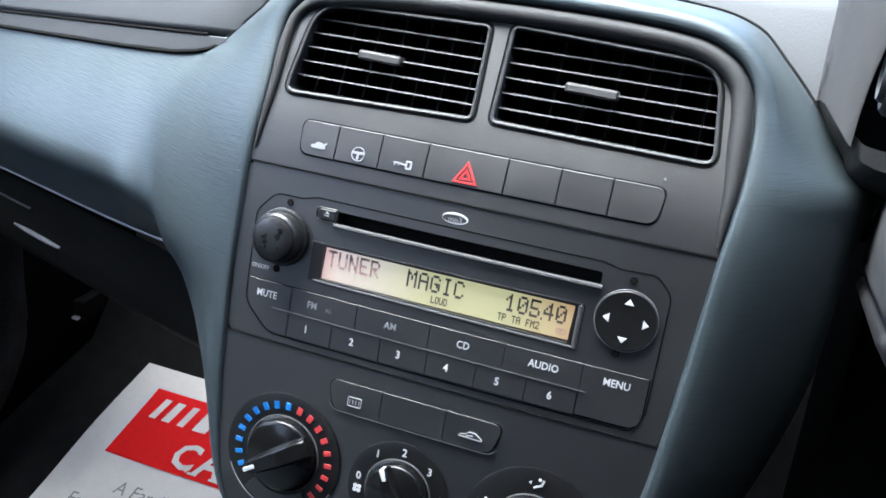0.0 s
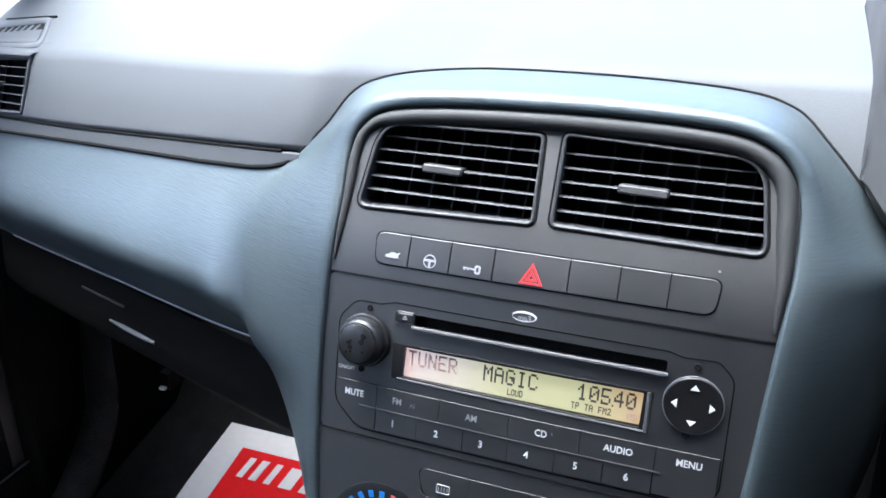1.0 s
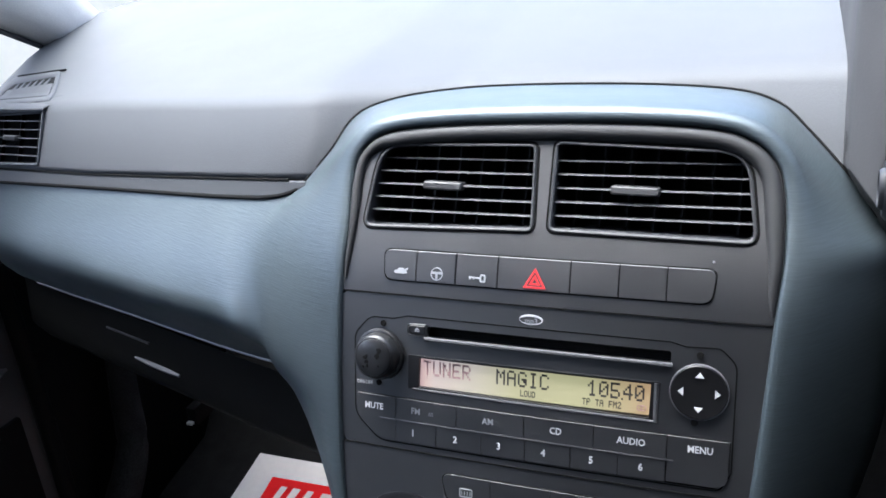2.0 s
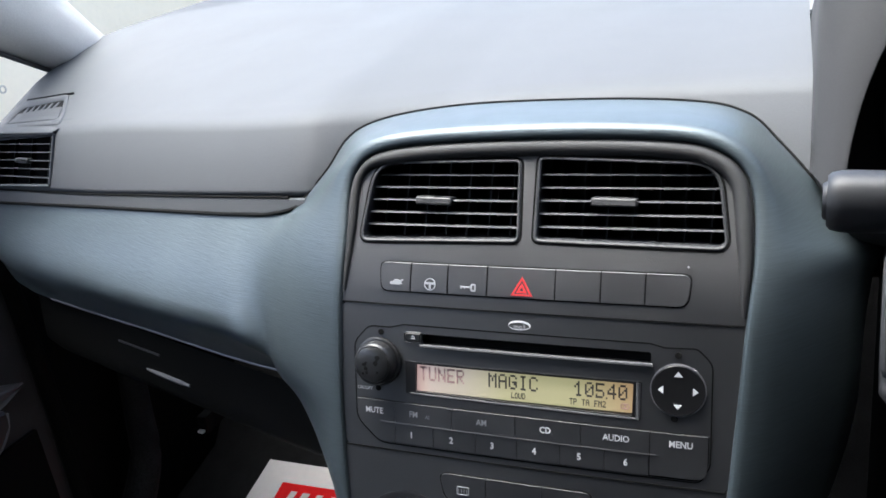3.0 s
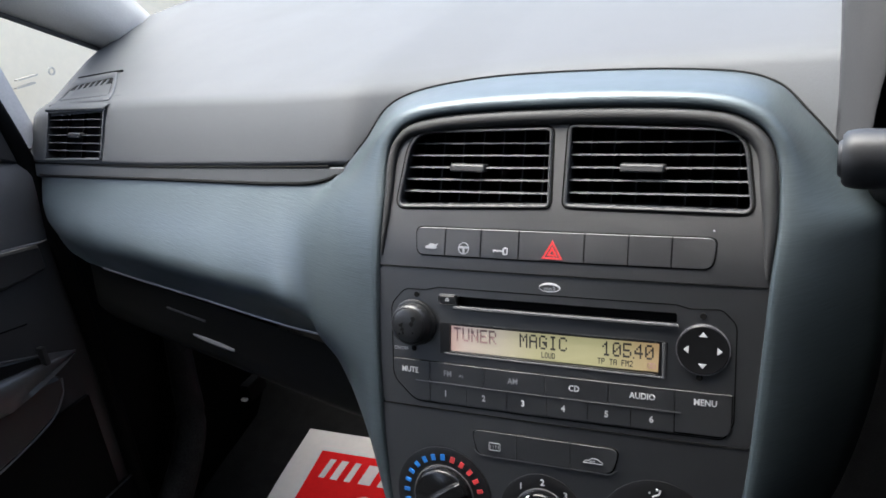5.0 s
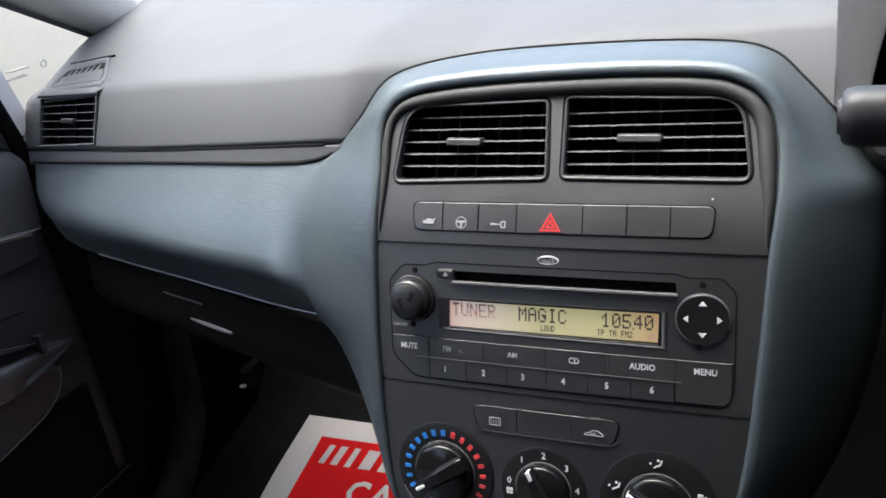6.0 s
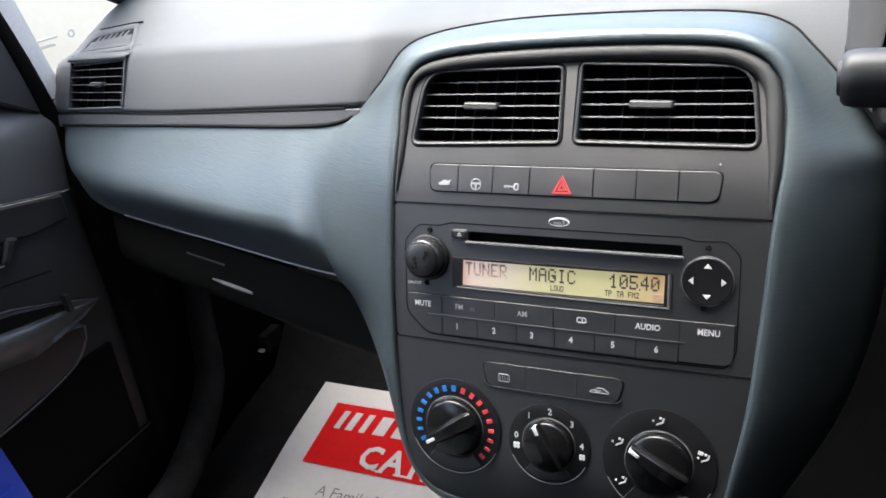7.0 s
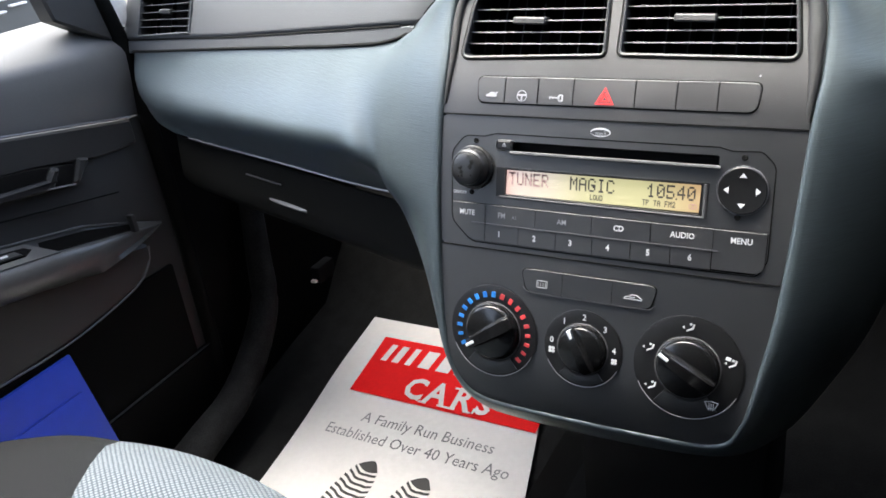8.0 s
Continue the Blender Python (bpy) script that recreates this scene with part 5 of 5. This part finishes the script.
rk = part("rocker", plate(rpoly([(-0.052, 0.40), (-0.016, 0.36), (-0.012, 0.62), (-0.052, 0.68)], 0.004, 3, 0.006), 0.0052, 0.001, 0.0016, on_arm), M_DOOR, sw_, "dark rocker")
part("switch_mark", plate(rpoly([(-0.038, 0.46), (-0.028, 0.45), (-0.028, 0.55), (-0.038, 0.56)], 0.001, 3, 0.006), 0.0056, 0.004, 0.0002, on_arm), M_WHITE, rk, "white mark")
# Pocket lip and back are blackened: shade low on the door, put into colour.
part("pocket_lip", plate(rpoly([(-0.9, 0.080), (-0.02, 0.091), (0.087, 0.093), (0.224, 0.095), (0.235, -0.05), (-0.9, -0.05)], [0.004, 0.004, 0.01, 0.01, 0.01, 0.004], 4, 0.03), 0.006, -0.02, 0.004, on_door), M_DARK, door, "map pocket lip, darkened as in shade")
part("pocket_edge", tube([Vector((-0.697, y, 0.0905 + 0.02 * (y + 0.02))) for y in np.linspace(-0.4, 0.225, 12)], 0.0014, 6), M_DOOR, door)
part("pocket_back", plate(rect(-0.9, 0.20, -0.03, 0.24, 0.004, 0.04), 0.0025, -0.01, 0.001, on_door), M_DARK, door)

folder = thing("folder", (-0.696, -0.2, 0.045), "bright blue folder standing in the door pocket", "folder")
for name, x0, x1, y1, z1 in (("back_cover", -0.699, -0.6945, 0.0, 0.212), ("front_cover", -0.694, -0.6915, -0.012, 0.160)):
    cover = box(x0, x1, -0.40, y1, 0.045, z1, 0.0008)
    for v in cover.verts:
        if v.co.y > -0.2:
            v.co.y += 0.025 - 0.15 * (v.co.z - 0.097)
    part(name, cover, M_FOLDER, folder)

# door seal, window posts, pillar
seal = tube(spline([(-0.700, 0.228, -0.05), (-0.700, 0.232, 0.25), (-0.699, 0.227, 0.42), (-0.699, 0.222, 0.52), (-0.701, 0.212, 0.58), (-0.703, 0.197, 0.64), (-0.705, 0.176, 0.71)], 70, False), 0.011, 12)
# Darker than the other rubber: shade is put into the seal's colour.
tagged(part("door_seal", seal, M_DARK), "black rubber door seal", "seal", "", "structure")
sail = plate(rpoly([(0.135, 0.589), (0.212, 0.545), (0.212, 0.60), (0.170, 0.72), (0.10, 0.74)], 0.006, 4, 0.02), 0.004, -0.02, 0.003, on_door)
tagged(part("mirror_corner_trim", sail, M_RUBBER), "black corner trim at the door mirror", "trim", "", "structure")
rows = []
for k in range(7):
    f = k / 6
    y0, z0 = 0.236 - 0.055 * f, 0.560 + 0.22 * f
    rows.append([Vector((-0.712, y0 - 0.014, z0 - 0.004)), Vector((-0.702, y0 - 0.010, z0)), Vector((-0.700, y0 + 0.006, z0)), Vector((-0.706, y0 + 0.020, z0)), Vector((-0.725, y0 + 0.022, z0))])
tagged(part("post_trim", grid(rows), M_HEAD), "pale grey trim on the quarter window post", "trim", "", "structure")
pl = []
for k in range(9):
    f = k / 8
    lo_, up2 = Vector((-0.706 + 0.03 * f, 0.450 - 0.60 * f, 0.614 + 0.30 * f)), Vector((-0.700 + 0.06 * f, 0.545 - 0.51 * f, 0.606 + 0.47 * f))
    mid_ = (lo_ + up2) / 2 + Vector((0.022, -0.01, 0.0))
    pl.append([lo_ + Vector((-0.02, 0.0, 0)), lo_, lo_.lerp(mid_, 0.5) + Vector((0.008, 0, -0.002)), mid_, mid_.lerp(up2, 0.5) + Vector((0.006, 0, 0.002)), up2, up2 + Vector((-0.03, 0.01, 0))])
tagged(part("pillar_trim", grid(pl, None, True), M_PILLAR, None, "", 1.6), "pale grey windscreen pillar trim", "trim", "", "structure")
tagged(part("pillar_seal", tube([Vector((-0.708 + 0.03 * k / 8, 0.447 - 0.60 * k / 8, 0.612 + 0.30 * k / 8)) for k in range(9)], 0.0032, 8), M_RUBBER), "black seal under the pillar", "seal", "", "structure")

# ---- shell of the cabin ----
def shell(name, bm_, mat, label, category):
    return tagged(part(name, bm_, mat), label, category, "", "structure")


# Bulkhead and kick panel take the blackened colour in place of deep shade.
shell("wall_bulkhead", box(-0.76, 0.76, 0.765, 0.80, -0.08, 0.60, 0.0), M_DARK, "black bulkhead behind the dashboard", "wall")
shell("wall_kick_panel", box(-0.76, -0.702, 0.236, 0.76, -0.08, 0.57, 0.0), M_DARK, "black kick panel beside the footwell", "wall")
# Unseen wall, raised past the sill to hold back light from the right.
shell("wall_driver_block", box(0.70, 0.76, -0.16, 0.76, -0.08, 0.92, 0.0), M_DOOR, "unseen dark grey wall, raised over the driver's door", "wall")
shell("wall_rear_left", box(-0.76, -0.70, -1.8, -1.05, -0.08, 0.59, 0.0), M_DOOR, "unseen dark grey wall in place of the rear door", "wall")
# Unseen, windowless up to the roof: added to cut light from right and behind.
shell("wall_right_block", box(0.70, 0.76, -1.8, -0.16, -0.08, 1.06, 0.0), M_DOOR, "unseen dark grey wall in place of the rear door", "wall")
shell("wall_rear", box(-0.76, 0.76, -1.86, -1.8, -0.08, 1.06, 0.0), M_DOOR, "unseen dark rear wall, closed up to block light", "wall")
# Unseen roof; its left edge stops short so more sky light enters there.
shell("ceiling", box(-0.63, 0.76, -1.8, -0.12, 1.06, 1.10, 0.0), M_ROOF, "unseen pale headliner, short at the left", "ceiling")
shell("pillar_right", box(0.64, 0.70, -0.08, -0.02, 0.92, 1.06, 0.0), M_PILLAR, "pale grey windscreen pillar", "pillar")
shell("pillar_middle_left", box(-0.74, -0.68, -0.85, -0.75, 0.59, 1.06, 0.0), M_PILLAR, "pale grey door pillar", "pillar")
ws = grid([[Vector((x, screen_base(x) + 0.01 - 0.84 * k / 4, 0.648 + 0.42 * k / 4)) for x in np.linspace(-0.68, 0.68, 9)] for k in range(5)])
ws = shell("windscreen", ws, M_GLASS, "clear windscreen glass", "window")
ws.visible_shadow = False

ridge = spline([(-0.655, 0.03, -0.030), (-0.658, 0.13, -0.008), (-0.660, 0.222, 0.020), (-0.668, 0.315, 0.10), (-0.676, 0.34, 0.19), (-0.684, 0.36, 0.30)], 26, False)
# The fold's lighter colour stands in for the highlights along it.
tagged(part("carpet_fold", tube(ridge, [0.030 - 0.014 * i / 25 for i in range(26)], 12), M_FOLD), "black carpet fold beside the sill, lightened as if lit", "carpet", "", "structure")
fix = thing("floor_fixing", C(-0.589, 0.442, -0.28), "small white plastic fixing in the footwell", "fixing")
part("clip", box(-0.0045, 0.0045, -0.003, 0.003, -0.0018, 0.0018, 0.001, Matrix.Translation(C(-0.589, 0.442, -0.28))), M_PAPER, fix)
part("bracket", box(-0.008, 0.008, 0.0, 0.04, -0.006, 0.02, 0.003, Matrix.Translation(C(-0.589, 0.442, -0.28) + Vector((0, 0.0045, 0)))), M_GAP, fix, "black bracket")

# ---- passenger seat ----
seat = thing("passenger_seat", (-0.37, -0.45, -0.07), "car seat in blue-grey dotted cloth with grey bolsters", "car seat")


def lean(y):
    """The seam between bolster and cushion runs inwards towards the back."""
    return 0.6 * max(0.0, min(0.13, -0.11 - y))


def cushion(x0, x1, mat, name, rise=0.0):
    rows_ = []
    for i in range(15):
        f = i / 14
        x = x0 + (x1 - x0) * f
        row = []
        for y, z in ((-0.75, 0.240), (-0.55, 0.246), (-0.40, 0.254), (-0.30, 0.262), (-0.22, 0.266), (-0.17, 0.263), (-0.135, 0.254), (-0.108, 0.237), (-0.094, 0.212), (-0.094, 0.16), (-0.13, 0.08)):
            xx = x if x0 < -0.45 and f < 0.02 else x + (1 - abs(f - (1 if x0 < -0.45 else 0))) * lean(y)
            u = (xx + 0.36) / 0.26
            crown = 0.034 * (1 - u * u)
            back = -0.050 * u * u
            row.append(Vector((xx, y + (back if y > -0.35 else 0), z + crown * 0.8 - 0.020 + rise * math.sin(math.pi * f))))
        rows_.append(row)
    part(name, grid(rows_), mat, seat, "", 1.4)


cushion(-0.458, -0.15, M_FABRIC, "cushion")
cushion(-0.62, -0.4585, M_SEATSIDE, "side_bolster", 0.006)
cushion(-0.1495, -0.11, M_SEATSIDE, "side_bolster", 0.004)
part("seat_base", box(-0.60, -0.14, -0.75, -0.20, -0.07, 0.20, 0.02), M_DARK, seat)

# ---- driver's side: instrument hood, stalk, column, wheel ----
hood_ = thing("instrument_binnacle", C(0.32, 0.1, 0.1), "grey hooded instrument binnacle with a round speedometer", "instrument cluster")
cx0 = 0.314


def arch(rx, rz, z0, n=48, px=2.6):
    out = []
    for i in range(n + 1):
        a = math.pi * i / n
        ca, sa = math.cos(a), math.sin(a)
        out.append((cx0 - rx * math.copysign(abs(ca) ** (2 / px), ca), z0 + rz * abs(sa) ** (2 / px)))
    return out


o_arch, i_arch = arch(0.1535, 0.175, 0.101, px=6.0), arch(0.137, 0.178, 0.080, px=2.1)
mid_arch = [(a[0] * 0.4 + b[0] * 0.6, a[1] * 0.4 + b[1] * 0.6) for a, b in zip(o_arch, i_arch)]
rows = [[C(x, y, z) for x, z in ar] for ar, y in ((o_arch, 0.26), (o_arch, 0.10), (o_arch, 0.058), ([(cx0 + (x - cx0) * 0.985, z - 0.002) for x, z in o_arch], 0.048), (mid_arch, 0.040), ([(cx0 + (x - cx0) * 1.015, z + 0.002) for x, z in i_arch], 0.034), (i_arch, 0.034))]
# Darker than the dash top because this face turns away from the light.
part("hood", grid(rows), M_HOOD_SHADED, hood_, "", 1.0)
part("hood_lining", grid([[C(x, y, z) for x, z in i_arch] for y in (0.0342, 0.06, 0.12)]), M_GAP, hood_)
part("cluster_face", plate([Vector(p) for p in i_arch] + [Vector((cx0 + 0.136, 0.03)), Vector((cx0 - 0.136, 0.03))], 0, -0.004, 0.0005, lambda x, z, h: C(x, 0.12 - h, z)), M_GAP, hood_)
sp_m = STACK @ Matrix.Translation((0.2615, 0.118, 0.1346)) @ Matrix.Rotation(radians(90), 4, "X")
gauge = part("speedometer", lathe([(0.0600, 0), (0.0600, 0.002), (0.0590, 0.003), (0.0580, 0.002), (0.0575, 0.001), (0, 0.001)], sp_m, 56), M_DISC, hood_, "round black speedometer with white numbers")
part("gauge_ring", lathe([(0.0566, 0.0012), (0.0562, 0.0020), (0.0557, 0.0012)], sp_m, 64), M_WHITE, gauge)
part("gauge_ring", lathe([(0.0534, 0.0012), (0.0530, 0.0018), (0.0527, 0.0012)], sp_m, 64), M_GREYPRINT, gauge)
at_g = lambda u, v, h: sp_m @ Vector((u, v, 0.0016 + h))
b = bmesh.new()
for k in range(21):
    a = radians(203.5 - 12.4 * k)
    bar(0.0500 * math.cos(a), 0.0500 * math.sin(a), 0.0558 * math.cos(a), 0.0558 * math.sin(a), 0.0010 if k % 2 == 0 else 0.0006, 0, at_g, b)
part("scale", b, M_WHITE, gauge)
for k, txt in enumerate(("20", "40", "60", "80", "100")):
    a = radians(179 - 24.8 * k)
    part("lettering", words(txt, 0.0420 * math.cos(a), 0.0420 * math.sin(a), 0.0098, 0.0, at_g), M_WHITE, gauge)
for k, txt in enumerate(("40", "60", "80", "100")):
    a = radians(179 - 20 * k)
    part("lettering", words(txt, 0.0265 * math.cos(a), 0.0265 * math.sin(a), 0.0056, 0.0, at_g), M_WHITE, gauge)
edge_a = ((0.160, 0.056, 0.120), (0.1665, 0.046, 0.098), (0.178, 0.038, 0.086), (0.200, 0.034, 0.080), (0.32, 0.034, 0.080), (0.47, 0.036, 0.085))
edge_b = ((0.160, 0.060, 0.104), (0.1655, 0.054, 0.0920), (0.1760, 0.050, 0.0770), (0.1985, 0.048, 0.0600), (0.32, 0.046, 0.052), (0.47, 0.046, 0.055))
edge_c = tuple((x + 0.003, 0.12, z - 0.004) for x, y, z in edge_b)
# Same moulding as the hood; the darker material paints its shaded underside.
part("lower_shell", grid([spline([C(*p) for p in e], 24, False) for e in (edge_a, [(x, y + 0.001, (z + q[2]) / 2) for (x, y, z), q in zip(edge_a, edge_b)], edge_b, edge_c)]), M_DOOR, hood_, "lower shell of the hood, darkened for shade")
part("shell_edge", tube([C(x, 0.043, 0.0725 - 0.35 * (x - 0.186) + 2.2 * (x - 0.186) ** 2) for x in np.linspace(0.186, 0.26, 12)], 0.0006, 6), M_SILVER_GLINT, hood_)

column = thing("steering_column", C(0.33, 0.0, -0.02), "dark grey steering column shroud under the binnacle", "steering column")


def shroud(z0, z1, name, mat, label=""):
    """Half of the column's shroud, its flank leaning inwards below."""
    b_ = box(0.188, 0.46, -0.075, 0.10, z0, z1, 0.006)
    for v in b_.verts:
        if v.co.x < 0.3:
            v.co.x += 0.75 * max(0.0, 0.006 - v.co.z) + 0.10 * max(0.0, v.co.y + 0.075)
    bmesh.ops.transform(b_, matrix=STACK, verts=b_.verts)
    part(name, b_, mat, column, label, 1.1)


shroud(0.0150, 0.0580, "upper_shroud", M_HOOD_SHADED, "grey upper column shroud")
shroud(-0.09, 0.0145, "lower_shroud", M_VENT)
blk = box(0.215, 0.60, 0.12, 0.22, -0.30, 0.05, 0.01)
bmesh.ops.transform(blk, matrix=STACK, verts=blk.verts)
part("knee_panel", blk, M_DARK, column)

stalk = thing("indicator_stalk", C(0.2, -0.07, 0.0995), "black cylindrical indicator stalk with a grey collar", "stalk")
sm_ = STACK @ Matrix.Translation((0.1600, -0.122, 0.0998)) @ Matrix.Rotation(radians(90), 4, "Y") @ Matrix.Rotation(radians(3), 4, "X")
part("grip", lathe([(0.0080, 0.003), (0.0084, 0.0016), (0.0098, 0.0012), (0.0113, 0.0026), (0.0121, 0.006), (0.0123, 0.010), (0.0119, 0.026), (0.0120, 0.0305), (0.0112, 0.0315), (0, 0.0315)], sm_, 40), M_RIM, stalk)
part("end_button", lathe([(0, 0.0008), (0.0060, 0.0006), (0.0067, -0.0004), (0.0075, 0.0006), (0.0078, 0.002), (0.0078, 0.005)], sm_, 32), M_RIM, stalk)
part("collar", lathe([(0.0112, 0.0310), (0.0122, 0.0318), (0.0121, 0.058), (0.0085, 0.066), (0.0085, 0.12), (0, 0.12)], sm_, 40), M_WHEEL, stalk, "lighter grey collar")

wheel = thing("steering_wheel", C(0.368, -0.2, 0.065), "grey steering wheel with a thick rim", "steering wheel")
wm = STACK @ Matrix.Translation((0.3695, -0.20, 0.065)) @ Matrix.Rotation(radians(68), 4, "X")
rim = [wm @ Vector((0.174 * math.cos(2 * math.pi * i / 96), 0.174 * math.sin(2 * math.pi * i / 96), 0)) for i in range(97)]
part("rim", tube(rim, 0.0150, 16), M_WHEEL, wheel)
part("hub", lathe([(0, 0.0), (0.055, -0.002), (0.062, -0.012), (0.062, -0.05)], wm, 40), M_DOOR, wheel)
for ang in (10, 170, 270):
    r_ = wm @ Matrix.Rotation(radians(ang), 4, "Z")
    part("spoke", box(0.05, 0.166, -0.022, 0.022, -0.030, -0.012, 0.006, r_), M_DOOR, wheel)

# ---- outside ----
gr = grid([[Vector((x, y, -0.36)) for x in (-400, -40, -8, 8, 40, 400)] for y in (-400, -40, -8, 8, 40, 400)])
tagged(part("ground", gr, M_GROUND), "grey asphalt forecourt reaching the horizon", "ground", "", "structure")
car = thing("parked_van", (-2.7, 2.8, -0.36), "cream white panel van parked beside the car", "van")
body = box(-3.5, -1.9, 1.06, 5.0, -0.14, 1.50, 0.10)
for v in body.verts:
    v.co.x += 0.05 * ((v.co.z - 0.3) / 0.6) ** 2 * (-1 if v.co.x > -2.7 else 1)
part("body", body, M_VAN, car, "white van body", 1.0)
part("cab_window", box(-2.06, -1.95, 3.9, 4.6, 0.75, 1.20, 0.02), M_CARGLASS, car, "dark cab window", 1.0)
badge_m = Matrix.Translation((-1.905, 1.352, 0.436)) @ Matrix.Rotation(radians(90), 4, "Y")
part("badge", lathe([(0.012, 0), (0.012, 0.004), (0.008, 0.004), (0.007, 0.002)], badge_m, 24), M_FAINT, car, "small round badge")
for z, y0, y1 in ((0.437, 1.225, 1.295), (0.417, 1.215, 1.280)):
    part("lettering_bar", box(-1.910, -1.8955, y0, y1, z, z + 0.005, 0.0), M_FAINT, car, "faint brownish bar")
for yy in (1.75, 4.2):
    part("tyre", lathe([(0.16, -0.1), (0.30, -0.09), (0.31, 0), (0.30, 0.09), (0.16, 0.1)], Matrix.Translation((-1.98, yy, -0.05)) @ Matrix.Rotation(radians(90), 4, "Y"), 28), M_RUBBER, car)
car2 = thing("parked_car", (-2.7, -0.8, -0.36), "silver grey parked car with pale lamps beside another", "car")
body = box(-3.4, -1.9, -3.0, 1.055, -0.14, 0.62, 0.02)
part("body", body, M_CARGREY, car2, "silver grey car body", 1.0)
part("cabin", box(-3.2, -2.1, -2.4, 0.1, 0.60, 1.10, 0.12), M_CARGLASS, car2, "dark car windows", 1.0)
for y, z, w, h in ((0.87, 0.475, 0.03, 0.012), (0.915, 0.482, 0.022, 0.010), (0.90, 0.455, 0.05, 0.006), (0.83, 0.462, 0.03, 0.010), (0.855, 0.445, 0.03, 0.006)):
    part("lamp", box(-1.905, -1.885, y, y + w, z, z + h, 0.004), M_PAPER, car2, "pale lamp")
for yy in (-2.3, 0.3):
    part("tyre", lathe([(0.16, -0.1), (0.30, -0.09), (0.31, 0), (0.30, 0.09), (0.16, 0.1)], Matrix.Translation((-1.98, yy, -0.05)) @ Matrix.Rotation(radians(90), 4, "Y"), 28), M_RUBBER, car2)
